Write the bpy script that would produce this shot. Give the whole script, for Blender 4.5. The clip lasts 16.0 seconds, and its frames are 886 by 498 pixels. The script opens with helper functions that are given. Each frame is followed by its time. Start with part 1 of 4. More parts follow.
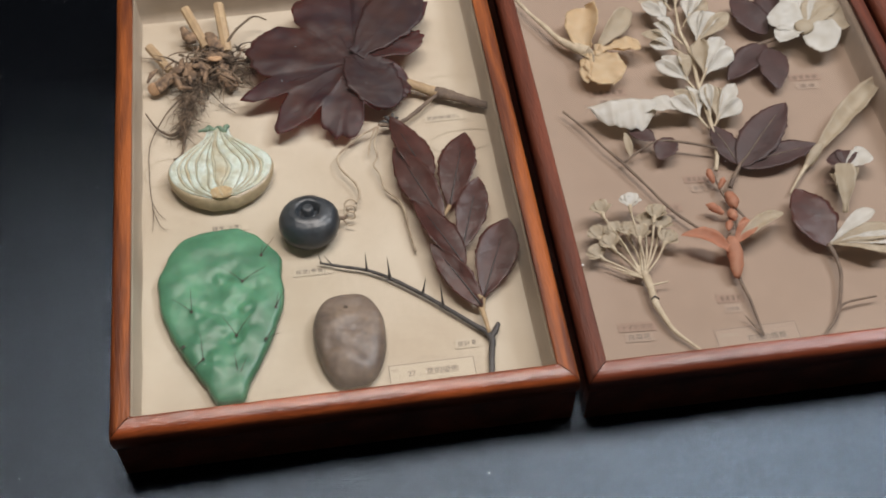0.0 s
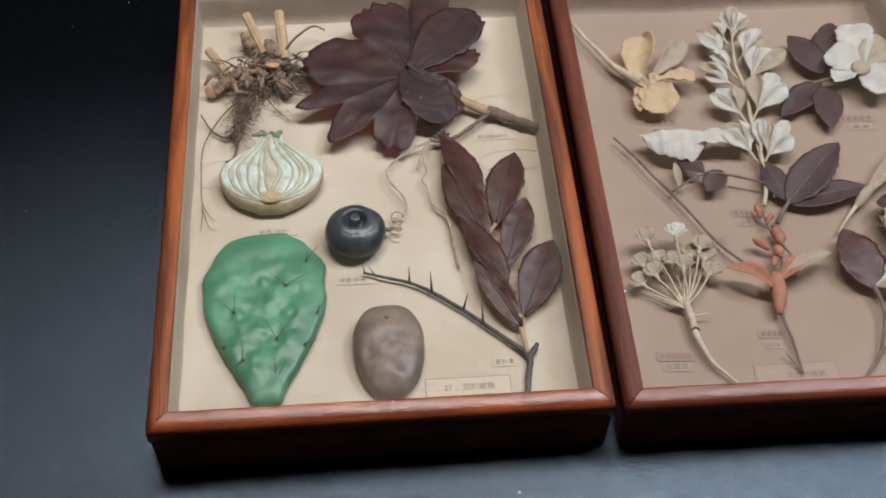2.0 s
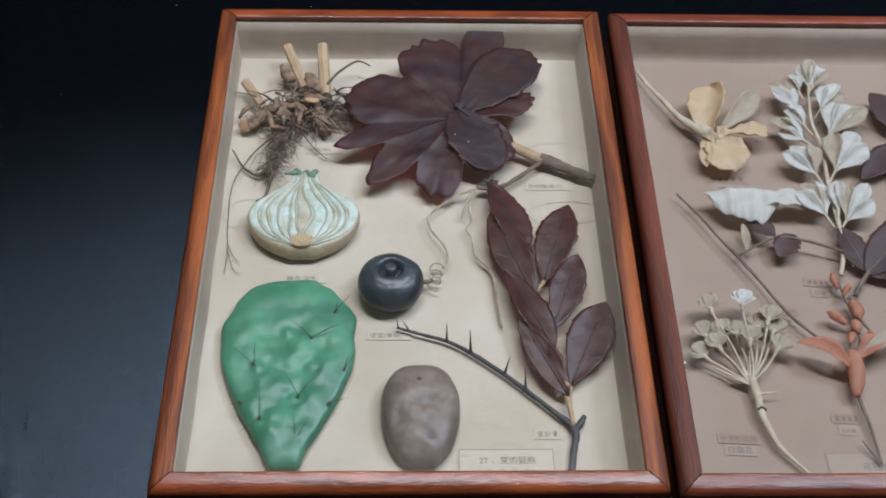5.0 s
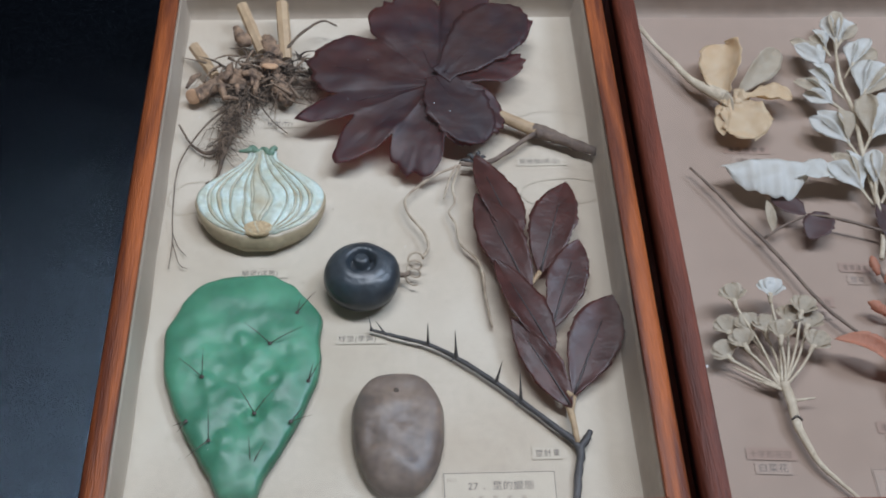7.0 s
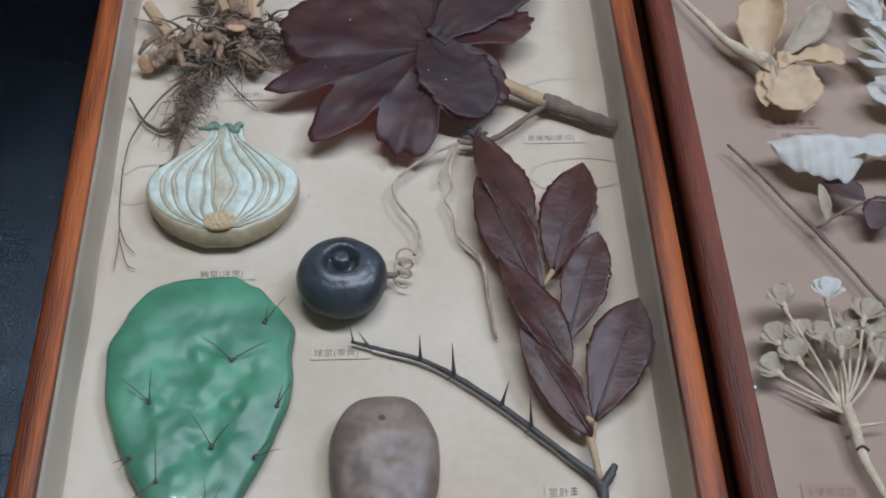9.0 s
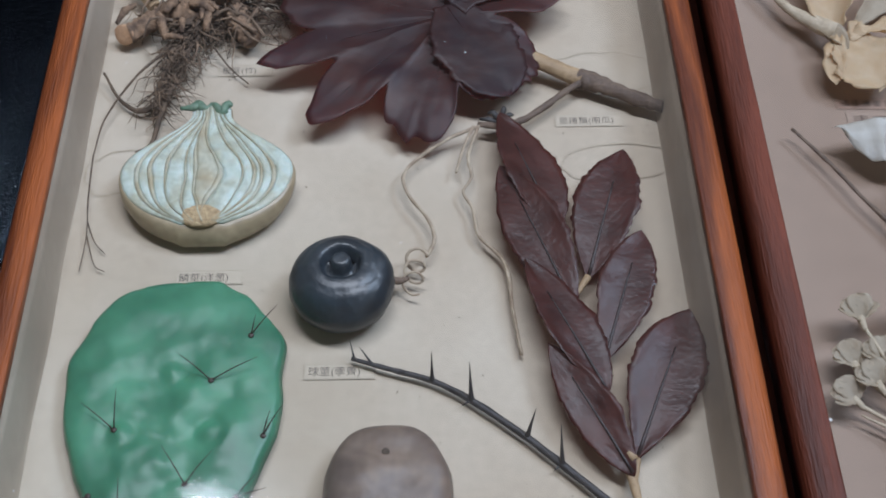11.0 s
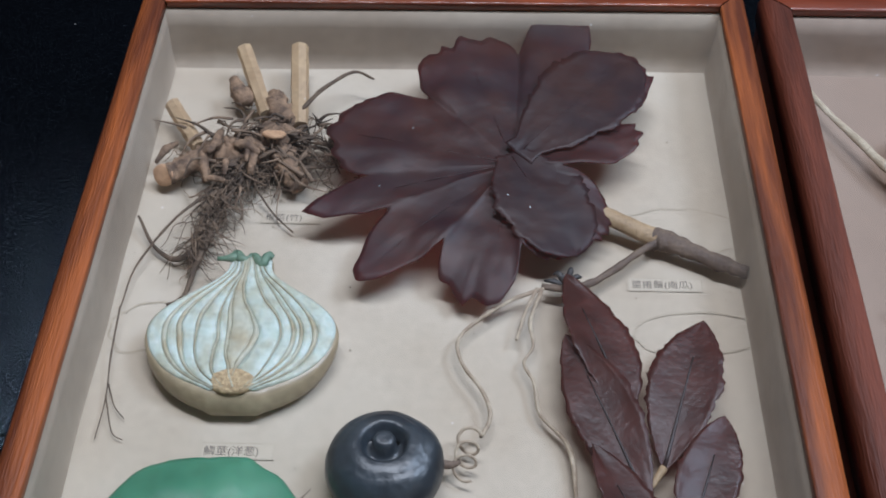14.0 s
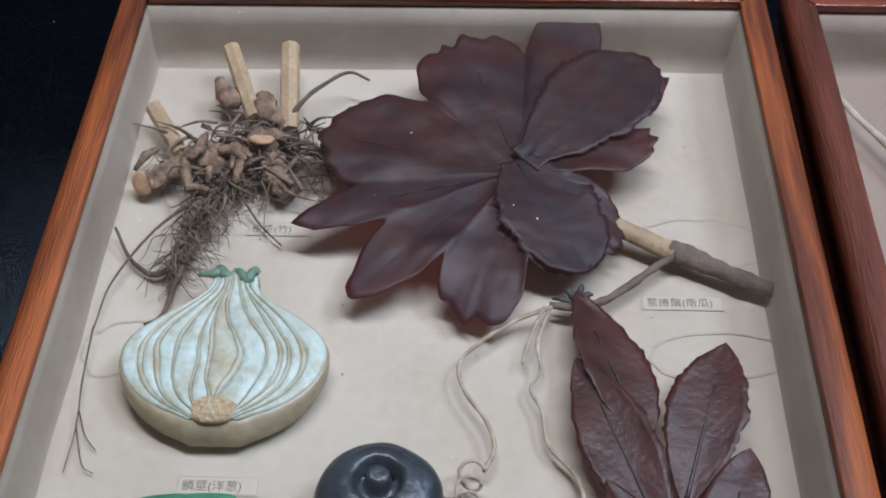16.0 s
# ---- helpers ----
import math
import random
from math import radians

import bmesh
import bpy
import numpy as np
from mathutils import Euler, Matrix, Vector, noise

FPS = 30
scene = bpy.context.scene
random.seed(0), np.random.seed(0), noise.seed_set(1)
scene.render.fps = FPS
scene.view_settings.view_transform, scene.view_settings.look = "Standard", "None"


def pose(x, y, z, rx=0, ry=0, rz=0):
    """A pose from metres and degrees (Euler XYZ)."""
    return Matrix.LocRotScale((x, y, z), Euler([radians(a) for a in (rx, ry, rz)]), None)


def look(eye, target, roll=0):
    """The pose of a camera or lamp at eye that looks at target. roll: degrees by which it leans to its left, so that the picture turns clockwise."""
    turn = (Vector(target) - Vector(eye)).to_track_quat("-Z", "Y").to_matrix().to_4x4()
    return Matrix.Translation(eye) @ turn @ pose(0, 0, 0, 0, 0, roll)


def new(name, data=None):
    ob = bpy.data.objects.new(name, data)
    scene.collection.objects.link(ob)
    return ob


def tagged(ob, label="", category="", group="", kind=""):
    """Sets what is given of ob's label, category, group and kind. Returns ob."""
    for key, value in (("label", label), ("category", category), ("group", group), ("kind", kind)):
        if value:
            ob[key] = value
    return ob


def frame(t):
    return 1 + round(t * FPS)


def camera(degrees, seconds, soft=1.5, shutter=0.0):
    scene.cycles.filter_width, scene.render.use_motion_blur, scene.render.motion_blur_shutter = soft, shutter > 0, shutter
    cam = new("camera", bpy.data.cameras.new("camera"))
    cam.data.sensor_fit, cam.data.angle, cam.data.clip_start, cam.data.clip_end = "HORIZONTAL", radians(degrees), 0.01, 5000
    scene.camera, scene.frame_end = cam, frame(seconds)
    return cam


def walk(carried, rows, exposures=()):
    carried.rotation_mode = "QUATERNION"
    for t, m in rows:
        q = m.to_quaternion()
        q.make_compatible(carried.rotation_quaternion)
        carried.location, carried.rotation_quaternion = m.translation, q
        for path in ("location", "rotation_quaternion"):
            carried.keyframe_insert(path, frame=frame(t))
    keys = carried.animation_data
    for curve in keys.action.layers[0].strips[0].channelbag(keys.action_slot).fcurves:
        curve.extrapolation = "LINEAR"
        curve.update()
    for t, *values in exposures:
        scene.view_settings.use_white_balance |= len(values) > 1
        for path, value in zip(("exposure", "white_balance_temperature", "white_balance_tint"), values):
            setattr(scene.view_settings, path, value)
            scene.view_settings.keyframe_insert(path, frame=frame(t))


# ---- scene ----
# The camera: it stands over the near edge of the cases and closes in on the first one.
cam = camera(41.0, 16.0, 1.9)
PATH = [
    (0.0, 0.1490, -0.3641, 0.7243, 35.67, -0.55, -8.39),
    (0.5, 0.1498, -0.3689, 0.7243, 36.30, -0.54, -7.62),
    (1.0, 0.1522, -0.3704, 0.7247, 36.55, -0.39, -7.56),
    (1.5, 0.1444, -0.3711, 0.7244, 36.73, -1.01, -6.64),
    (2.0, 0.1431, -0.3699, 0.7246, 36.72, -1.26, -4.41),
    (2.5, 0.1405, -0.3681, 0.7243, 36.67, -1.53, -2.94),
    (3.0, 0.1349, -0.3723, 0.7221, 37.22, -1.98, -0.23),
    (3.5, 0.1380, -0.3788, 0.7285, 39.46, -1.64, -0.19),
    (4.0, 0.1410, -0.3603, 0.7071, 39.40, -1.54, -0.45),
    (4.5, 0.1445, -0.3423, 0.6864, 39.32, -1.41, -0.69),
    (5.0, 0.1471, -0.3249, 0.6665, 39.24, -1.34, -0.97),
    (5.5, 0.1479, -0.3091, 0.6498, 39.08, -1.36, -1.29),
    (6.0, 0.1523, -0.2947, 0.6309, 39.08, -1.17, -1.54),
    (6.5, 0.1551, -0.2670, 0.6082, 38.17, -1.12, -1.81),
    (7.0, 0.1551, -0.2466, 0.5857, 37.86, -1.23, -2.09),
    (7.5, 0.1589, -0.2271, 0.5647, 37.61, -1.05, -2.02),
    (8.0, 0.1601, -0.2053, 0.5460, 37.04, -1.01, -1.98),
    (8.5, 0.1617, -0.1846, 0.5278, 36.44, -0.94, -2.16),
    (9.0, 0.1640, -0.1673, 0.5097, 36.07, -0.90, -2.24),
    (9.5, 0.1667, -0.1507, 0.4931, 35.54, -0.67, -1.96),
    (10.0, 0.1686, -0.1371, 0.4776, 35.37, -0.45, -1.72),
    (10.5, 0.1705, -0.1239, 0.4623, 35.23, -0.20, -1.47),
    (11.0, 0.1714, -0.1105, 0.4474, 35.05, -0.01, -1.25),
    (11.5, 0.1705, -0.1013, 0.4398, 35.85, 0.10, -0.74),
    (12.0, 0.1690, -0.0965, 0.4434, 37.73, 0.23, -0.32),
    (12.5, 0.1700, -0.0952, 0.4431, 39.24, 0.40, 0.26),
    (13.0, 0.1692, -0.0953, 0.4444, 39.88, 0.43, 0.58),
    (13.5, 0.1704, -0.0814, 0.4330, 40.16, 0.68, 1.14),
    (14.0, 0.1686, -0.0604, 0.4190, 40.59, 0.73, 1.76),
    (14.5, 0.1666, -0.0383, 0.4053, 41.53, 0.69, 1.81),
    (15.0, 0.1658, -0.0287, 0.3953, 41.19, 0.59, 1.76),
    (15.5, 0.1682, -0.0294, 0.3947, 41.03, 0.84, 1.99),
    (16.0, 0.1682, -0.0311, 0.3937, 40.61, 0.79, 1.84),
]
EXPOSURES = [(0.0, -0.22, 6800, 16), (1.5, -0.22, 6550, 15), (3.5, -0.22, 5920, 12), (6.0, -0.30, 5480, 11), (9.0, -0.44, 5420, 13), (11.5, -0.5, 5430, 13), (12.5, -0.46, 5450, 13), (16.0, -0.30, 5380, 14)]
walk(cam, [(t, pose(x, y, z, rx, ry, rz)) for t, x, y, z, rx, ry, rz in PATH], EXPOSURES)

# ---- world and light ----
TABLE = -0.004    # table top
TOP = 0.051      # top of the case rails
BED = 0.0205     # paper bed inside a case
PANE = 0.0462    # underside of the glass
world = bpy.data.worlds.new("room_light")
scene.world = world
world.use_nodes = True
world.node_tree.nodes["Background"].inputs[0].default_value = (0.62, 0.78, 1.0, 1)
world.node_tree.nodes["Background"].inputs[1].default_value = 0.02


def area_lamp(name, eye, target, sx, sy, watts, colour):
    lamp = bpy.data.lights.new(name, "AREA")
    lamp.shape, lamp.size, lamp.size_y, lamp.energy, lamp.color = "RECTANGLE", sx, sy, watts, colour
    ob = new(name, lamp)
    ob.matrix_world = look(eye, target)
    return ob


area_lamp("ceiling_lamp", (0.40, 0.66, 2.30), (0.36, 0.55, 0.0), 1.8, 0.22, 63.0, (1.0, 0.965, 0.91))
area_lamp("ceiling_lamp_aside", (1.90, 0.72, 2.20), (1.4, 0.5, 0.0), 0.8, 0.8, 54.0, (0.86, 0.94, 1.0))


# ---- materials ----
def material(name, colour, rough=0.6, second=None, scale=40.0, fine=400.0, contrast=1.0, bump=0.15, stretch=(1, 1, 1),
             metal=0.0, coat=0.0, specular=0.5, speck=0.0, sub=0.0, island=0.0, grain=0.35):
    m = bpy.data.materials.new(name)
    m.use_nodes = True
    nt = m.node_tree
    bs = nt.nodes["Principled BSDF"]
    link = nt.links.new
    tc = nt.nodes.new("ShaderNodeTexCoord")
    mp = nt.nodes.new("ShaderNodeMapping")
    mp.inputs["Scale"].default_value = stretch
    link(tc.outputs["Object"], mp.inputs["Vector"])
    big = nt.nodes.new("ShaderNodeTexNoise")
    big.inputs["Scale"].default_value, big.inputs["Detail"].default_value = scale, 5.0
    small = nt.nodes.new("ShaderNodeTexNoise")
    small.inputs["Scale"].default_value, small.inputs["Detail"].default_value = fine, 3.0
    link(mp.outputs[0], big.inputs["Vector"])
    link(mp.outputs[0], small.inputs["Vector"])
    second = second or tuple(c * 0.7 for c in colour)
    ramp = nt.nodes.new("ShaderNodeValToRGB")
    lo, hi = 0.5 - 0.2 / contrast, 0.5 + 0.2 / contrast
    ramp.color_ramp.elements[0].position, ramp.color_ramp.elements[1].position = max(lo, 0), min(hi, 1)
    ramp.color_ramp.elements[0].color, ramp.color_ramp.elements[1].color = (*second, 1), (*colour, 1)
    link(big.outputs["Fac"], ramp.inputs["Fac"])
    mix = nt.nodes.new("ShaderNodeMixRGB")
    mix.blend_type = "OVERLAY"
    mix.inputs["Fac"].default_value = grain + speck
    link(ramp.outputs["Color"], mix.inputs["Color1"])
    link(small.outputs["Fac"], mix.inputs["Color2"])
    out = mix.outputs["Color"]
    if island:
        geo = nt.nodes.new("ShaderNodeNewGeometry")
        hsv = nt.nodes.new("ShaderNodeHueSaturation")
        mr = nt.nodes.new("ShaderNodeMapRange")
        mr.inputs["To Min"].default_value, mr.inputs["To Max"].default_value = 1 - island, 1 + island
        link(geo.outputs["Random Per Island"], mr.inputs["Value"])
        link(mr.outputs[0], hsv.inputs["Value"])
        link(out, hsv.inputs["Color"])
        out = hsv.outputs["Color"]
    link(out, bs.inputs["Base Color"])
    rr = nt.nodes.new("ShaderNodeMapRange")
    rr.inputs["To Min"].default_value, rr.inputs["To Max"].default_value = max(rough - 0.12, 0.03), min(rough + 0.12, 1)
    link(big.outputs["Fac"], rr.inputs["Value"])
    link(rr.outputs[0], bs.inputs["Roughness"])
    bs.inputs["Metallic"].default_value = metal
    bs.inputs["Coat Weight"].default_value = coat
    bs.inputs["Coat Roughness"].default_value = 0.25
    bs.inputs["Specular IOR Level"].default_value = specular
    if sub:
        bs.inputs["Subsurface Weight"].default_value = sub
        bs.inputs["Subsurface Radius"].default_value = (0.006, 0.004, 0.002)
        bs.inputs["Subsurface Scale"].default_value = 0.5
    if bump:
        bp = nt.nodes.new("ShaderNodeBump")
        bp.inputs["Strength"].default_value, bp.inputs["Distance"].default_value = bump, 0.001
        add = nt.nodes.new("ShaderNodeMath")
        link(big.outputs["Fac"], add.inputs[0])
        link(small.outputs["Fac"], add.inputs[1])
        link(add.outputs[0], bp.inputs["Height"])
        link(bp.outputs[0], bs.inputs["Normal"])
        link(bp.outputs[0], bs.inputs["Coat Normal"])
    return m


def glass_material():
    m = bpy.data.materials.new("case_glass")
    m.use_nodes = True
    nt = m.node_tree
    nt.nodes.remove(nt.nodes["Principled BSDF"])
    clear = nt.nodes.new("ShaderNodeBsdfTransparent")
    gloss = nt.nodes.new("ShaderNodeBsdfGlossy")
    gloss.inputs["Roughness"].default_value = 0.06
    clear.inputs[0].default_value = (0.975, 0.985, 0.98, 1)
    fres = nt.nodes.new("ShaderNodeFresnel")
    fres.inputs["IOR"].default_value = 1.45
    mix = nt.nodes.new("ShaderNodeMixShader")
    nt.links.new(fres.outputs[0], mix.inputs[0])
    nt.links.new(clear.outputs[0], mix.inputs[1])
    nt.links.new(gloss.outputs[0], mix.inputs[2])
    # a thin film of dust, thicker in smears and along the rails
    tc = nt.nodes.new("ShaderNodeTexCoord")
    nz = nt.nodes.new("ShaderNodeTexNoise")
    nz.inputs["Scale"].default_value, nz.inputs["Detail"].default_value = 14.0, 6.0
    nt.links.new(tc.outputs["Object"], nz.inputs["Vector"])
    sep = nt.nodes.new("ShaderNodeSeparateXYZ")
    nt.links.new(tc.outputs["Generated"], sep.inputs[0])
    far = []
    for axis, width in (("X", 0.08), ("Y", 0.055)):
        a = nt.nodes.new("ShaderNodeMath")
        a.operation, a.inputs[1].default_value = "SUBTRACT", 0.5
        nt.links.new(sep.outputs[axis], a.inputs[0])
        b = nt.nodes.new("ShaderNodeMath")
        b.operation = "ABSOLUTE"
        nt.links.new(a.outputs[0], b.inputs[0])
        r = nt.nodes.new("ShaderNodeMapRange")
        r.inputs["From Min"].default_value, r.inputs["From Max"].default_value = 0.48 - width, 0.48
        nt.links.new(b.outputs[0], r.inputs["Value"])
        far.append(r)
    mx = nt.nodes.new("ShaderNodeMath")
    mx.operation = "MAXIMUM"
    nt.links.new(far[0].outputs[0], mx.inputs[0])
    nt.links.new(far[1].outputs[0], mx.inputs[1])
    mul = nt.nodes.new("ShaderNodeMath")
    mul.operation = "MULTIPLY_ADD"
    nt.links.new(mx.outputs[0], mul.inputs[0])
    nt.links.new(nz.outputs["Fac"], mul.inputs[1])
    mul.inputs[2].default_value = 0.10
    sc = nt.nodes.new("ShaderNodeMath")
    sc.operation, sc.inputs[1].default_value = "MULTIPLY", 0.17
    nt.links.new(mul.outputs[0], sc.inputs[0])
    film = nt.nodes.new("ShaderNodeBsdfDiffuse")
    film.inputs[0].default_value = (0.40, 0.36, 0.31, 1)
    mix2 = nt.nodes.new("ShaderNodeMixShader")
    nt.links.new(sc.outputs[0], mix2.inputs[0])
    nt.links.new(mix.outputs[0], mix2.inputs[1])
    nt.links.new(film.outputs[0], mix2.inputs[2])
    nt.links.new(mix2.outputs[0], nt.nodes["Material Output"].inputs[0])
    return m


def translucent(name, colour, second, rough, glow, film=None, see_through=0.16, **kw):
    """A thin leaf or petal: the principled surface with light coming through."""
    m = material(name, colour, rough, second, **kw)
    nt = m.node_tree
    bs, outp = nt.nodes["Principled BSDF"], nt.nodes["Material Output"]
    tr = nt.nodes.new("ShaderNodeBsdfTranslucent")
    tr.inputs[0].default_value = (*glow, 1)
    mix = nt.nodes.new("ShaderNodeMixShader")
    mix.inputs[0].default_value = 0.32
    nt.links.new(bs.outputs[0], mix.inputs[1])
    nt.links.new(tr.outputs[0], mix.inputs[2])
    last = mix
    if film:
        see = nt.nodes.new("ShaderNodeBsdfTransparent")
        see.inputs[0].default_value = (*film, 1)
        last = nt.nodes.new("ShaderNodeMixShader")
        last.inputs[0].default_value = see_through
        nt.links.new(mix.outputs[0], last.inputs[1])
        nt.links.new(see.outputs[0], last.inputs[2])
    nt.links.new(last.outputs[0], outp.inputs[0])
    return m


M = {
    "table": material("table_laminate", (0.0013, 0.0016, 0.0025), 0.165, (0.0007, 0.0009, 0.0014), 680, 1700, 1.2, 0.27, specular=0.64, speck=0.3),
    "room": material("dark_room_wall", (0.018, 0.020, 0.025), 0.8, (0.013, 0.015, 0.020), 3, 40, 0.8, 0.1),
    "wood_x": material("varnished_wood_x", (0.30, 0.064, 0.014), 0.36, (0.14, 0.028, 0.007), 38, 300, 1.5, 0.32, (0.5, 3.0, 3.0), coat=0.5),
    "wood_y": material("varnished_wood_y", (0.33, 0.088, 0.018), 0.50, (0.11, 0.028, 0.010), 38, 360, 1.6, 0.6, (3.4, 0.22, 3.4), specular=0.35),
    "red_x": material("red_wood_x", (0.22, 0.042, 0.012), 0.42, (0.10, 0.020, 0.007), 38, 360, 1.2, 0.3, (0.22, 3.4, 3.4), coat=0.45),
    "red_y": material("red_wood_y", (0.15, 0.038, 0.018), 0.55, (0.07, 0.018, 0.009), 38, 360, 1.3, 0.6, (3.4, 0.22, 3.4), specular=0.3),
    # paler than the other walls, added to throw light on the case fronts
    "bounce": material("bounce_wall", (0.13, 0.12, 0.107), 0.85, (0.11, 0.10, 0.09), 3, 40, 0.8, 0.1),
    "side": material("dark_case_side", (0.14, 0.036, 0.017), 0.42, (0.06, 0.018, 0.010), 40, 300, 1.2, 0.3, coat=0.2),
    "paper": material("cream_paper", (0.56, 0.495, 0.40), 0.9, (0.44, 0.365, 0.275), 11, 260, 1.1, 0.16, grain=0.12),
    "paper_brown": material("tan_paper", (0.31, 0.232, 0.18), 0.9, (0.27, 0.198, 0.15), 8, 90, 0.9, 0.2, grain=0.08),
    "liner": material("grey_liner_paper", (0.43, 0.365, 0.285), 0.9, (0.29, 0.23, 0.17), 14, 200, 0.9, 0.1, grain=0.15),
    "liner_brown": material("tan_liner_paper", (0.36, 0.285, 0.225), 0.9, (0.29, 0.22, 0.17), 18, 200, 0.9, 0.1, grain=0.15),
    "label": material("label_paper", (0.54, 0.47, 0.37), 0.9, (0.49, 0.42, 0.325), 60, 300, 0.8, 0.05, grain=0.08),
    "label_brown": material("tan_label_paper", (0.325, 0.247, 0.195), 0.9, (0.30, 0.228, 0.178), 60, 300, 0.8, 0.05, grain=0.08),
    "label_pink": material("faded_label_paper", (0.285, 0.20, 0.155), 0.9, (0.265, 0.185, 0.142), 60, 300, 0.8, 0.05, grain=0.08),
    "ink": material("printing_ink", (0.10, 0.085, 0.07), 0.8, (0.16, 0.13, 0.11), 500, 900, 1.0, 0),
    "ink_brown": material("brown_ink", (0.12, 0.085, 0.065), 0.8, (0.17, 0.12, 0.09), 500, 900, 1.0, 0),
    "ink_faint": material("faint_ink", (0.37, 0.31, 0.245), 0.8, (0.29, 0.24, 0.185), 500, 900, 1.0, 0),
    "cactus": material("green_wax", (0.080, 0.250, 0.145), 0.42, (0.042, 0.155, 0.088), 30, 95, 1.5, 0.35, sub=0.2, coat=0.05, specular=0.42),
    "spine": material("dark_spine", (0.045, 0.03, 0.022), 0.5, None, 200, 800),
    "tuber": material("brown_wax", (0.20, 0.15, 0.115), 0.45, (0.105, 0.078, 0.066), 45, 260, 1.3, 0.25, sub=0.15),
    "onion_white": material("onion_white", (0.52, 0.60, 0.55), 0.42, (0.42, 0.43, 0.34), 110, 400, 1.6, 0.5, sub=0.1),
    "onion_tan": material("onion_tan", (0.37, 0.32, 0.21), 0.45, (0.46, 0.46, 0.37), 90, 400, 1.3, 0.4),
    "onion_skin": material("onion_skin", (0.40, 0.33, 0.21), 0.4, (0.26, 0.20, 0.12), 50, 300, 0.9, 0.2, coat=0.2),
    "onion_green": material("onion_green", (0.075, 0.16, 0.105), 0.55, (0.15, 0.22, 0.15), 90, 400),
    "onion_root": material("onion_root_disc", (0.56, 0.42, 0.24), 0.8, (0.34, 0.24, 0.13), 500, 1200, 1.2, 0.8),
    "corm": material("blue_black_wax", (0.024, 0.034, 0.045), 0.36, (0.011, 0.015, 0.020), 55, 260, 1.2, 0.45, coat=0.22),
    "leaf": translucent("dark_leaf", (0.028, 0.015, 0.021), (0.058, 0.023, 0.019), 0.48, (0.55, 0.07, 0.018), film=(0.86, 0.19, 0.055), see_through=0.12, scale=42, fine=220, contrast=1.5, bump=0.2, specular=0.48, coat=0.04),
    "holly": translucent("dark_red_leaf", (0.098, 0.030, 0.022), (0.046, 0.016, 0.013), 0.42, (0.30, 0.05, 0.02), film=(0.6, 0.12, 0.05), scale=60, fine=420, contrast=1.0, bump=0.25, coat=0.14, specular=0.45),
    "vein": material("leaf_vein", (0.035, 0.018, 0.016), 0.5, None, 200, 700),
    "twig": material("dark_twig", (0.055, 0.05, 0.05), 0.55, (0.03, 0.026, 0.026), 150, 700, bump=0.5),
    "petiole": material("pale_stem", (0.42, 0.30, 0.17), 0.6, (0.26, 0.17, 0.09), 60, 500, bump=0.5),
    "brown_twig": material("brown_twig", (0.17, 0.12, 0.085), 0.7, (0.09, 0.06, 0.045), 120, 600, bump=0.6),
    "tendril": material("dry_tendril", (0.50, 0.42, 0.31), 0.7, (0.28, 0.21, 0.145), 160, 600, bump=0.4),
    "bamboo": material("bamboo_stub", (0.46, 0.33, 0.19), 0.5, (0.34, 0.23, 0.13), 60, 500, bump=0.3),
    "rhizome": material("rhizome_bark", (0.30, 0.195, 0.12), 0.8, (0.10, 0.062, 0.04), 170, 600, 1.5, bump=0.9),
    "rootlet": material("rootlets", (0.195, 0.135, 0.088), 0.8, (0.085, 0.056, 0.038), 150, 700, bump=0.4, island=0.6),
    "cut": material("cut_wood", (0.52, 0.33, 0.19), 0.8, (0.38, 0.22, 0.12), 300, 900),
    "yellow": translucent("cream_petal", (0.72, 0.60, 0.42), (0.60, 0.45, 0.27), 0.6, (0.7, 0.52, 0.3), film=(0.9, 0.72, 0.45), scale=120, fine=700, bump=0.5),
    "white": translucent("white_petal", (0.73, 0.735, 0.72), (0.55, 0.53, 0.48), 0.55, (0.7, 0.66, 0.55), film=(0.85, 0.82, 0.72), scale=120, fine=700, bump=0.5),
    "ivory": translucent("ivory_petal", (0.56, 0.50, 0.40), (0.42, 0.35, 0.25), 0.6, (0.6, 0.5, 0.35), film=(0.85, 0.75, 0.58), scale=120, fine=700, bump=0.5),
    "orange": translucent("orange_petal", (0.60, 0.31, 0.20), (0.44, 0.18, 0.10), 0.6, (0.5, 0.22, 0.12), film=(0.8, 0.4, 0.25), scale=120, fine=700, bump=0.5),
    "pale_stalk": material("pale_stalk", (0.50, 0.43, 0.32), 0.7, (0.36, 0.29, 0.20), 120, 600, bump=0.4),
    "brown_leaf": translucent("brown_leaf", (0.095, 0.052, 0.050), (0.058, 0.033, 0.033), 0.5, (0.25, 0.08, 0.05), film=(0.6, 0.25, 0.15), scale=60, fine=420, bump=0.35),
    "glass": glass_material(),
    "stain": material("tide_mark", (0.45, 0.385, 0.295), 0.9, (0.40, 0.34, 0.255), 200, 600, bump=0),
    "dust": material("pale_dust", (0.75, 0.74, 0.72), 0.8, None, 300, 900),
    "dirt": material("dark_dirt", (0.10, 0.075, 0.055), 0.9, None, 300, 900),
}

for name in ("wood_x", "red_x"):
    M[name].node_tree.nodes["Principled BSDF"].inputs["Coat Roughness"].default_value = 0.13
for node in M["table"].node_tree.nodes:
    if node.type == "MAP_RANGE":   # the pebbled laminate is glossier on its high spots
        node.inputs["From Min"].default_value, node.inputs["From Max"].default_value = 0.25, 0.75
# the blue of the lamps' sheen is put into the table's specular colour
M["table"].node_tree.nodes["Principled BSDF"].inputs["Specular Tint"].default_value = (0.62, 0.80, 1.0, 1)


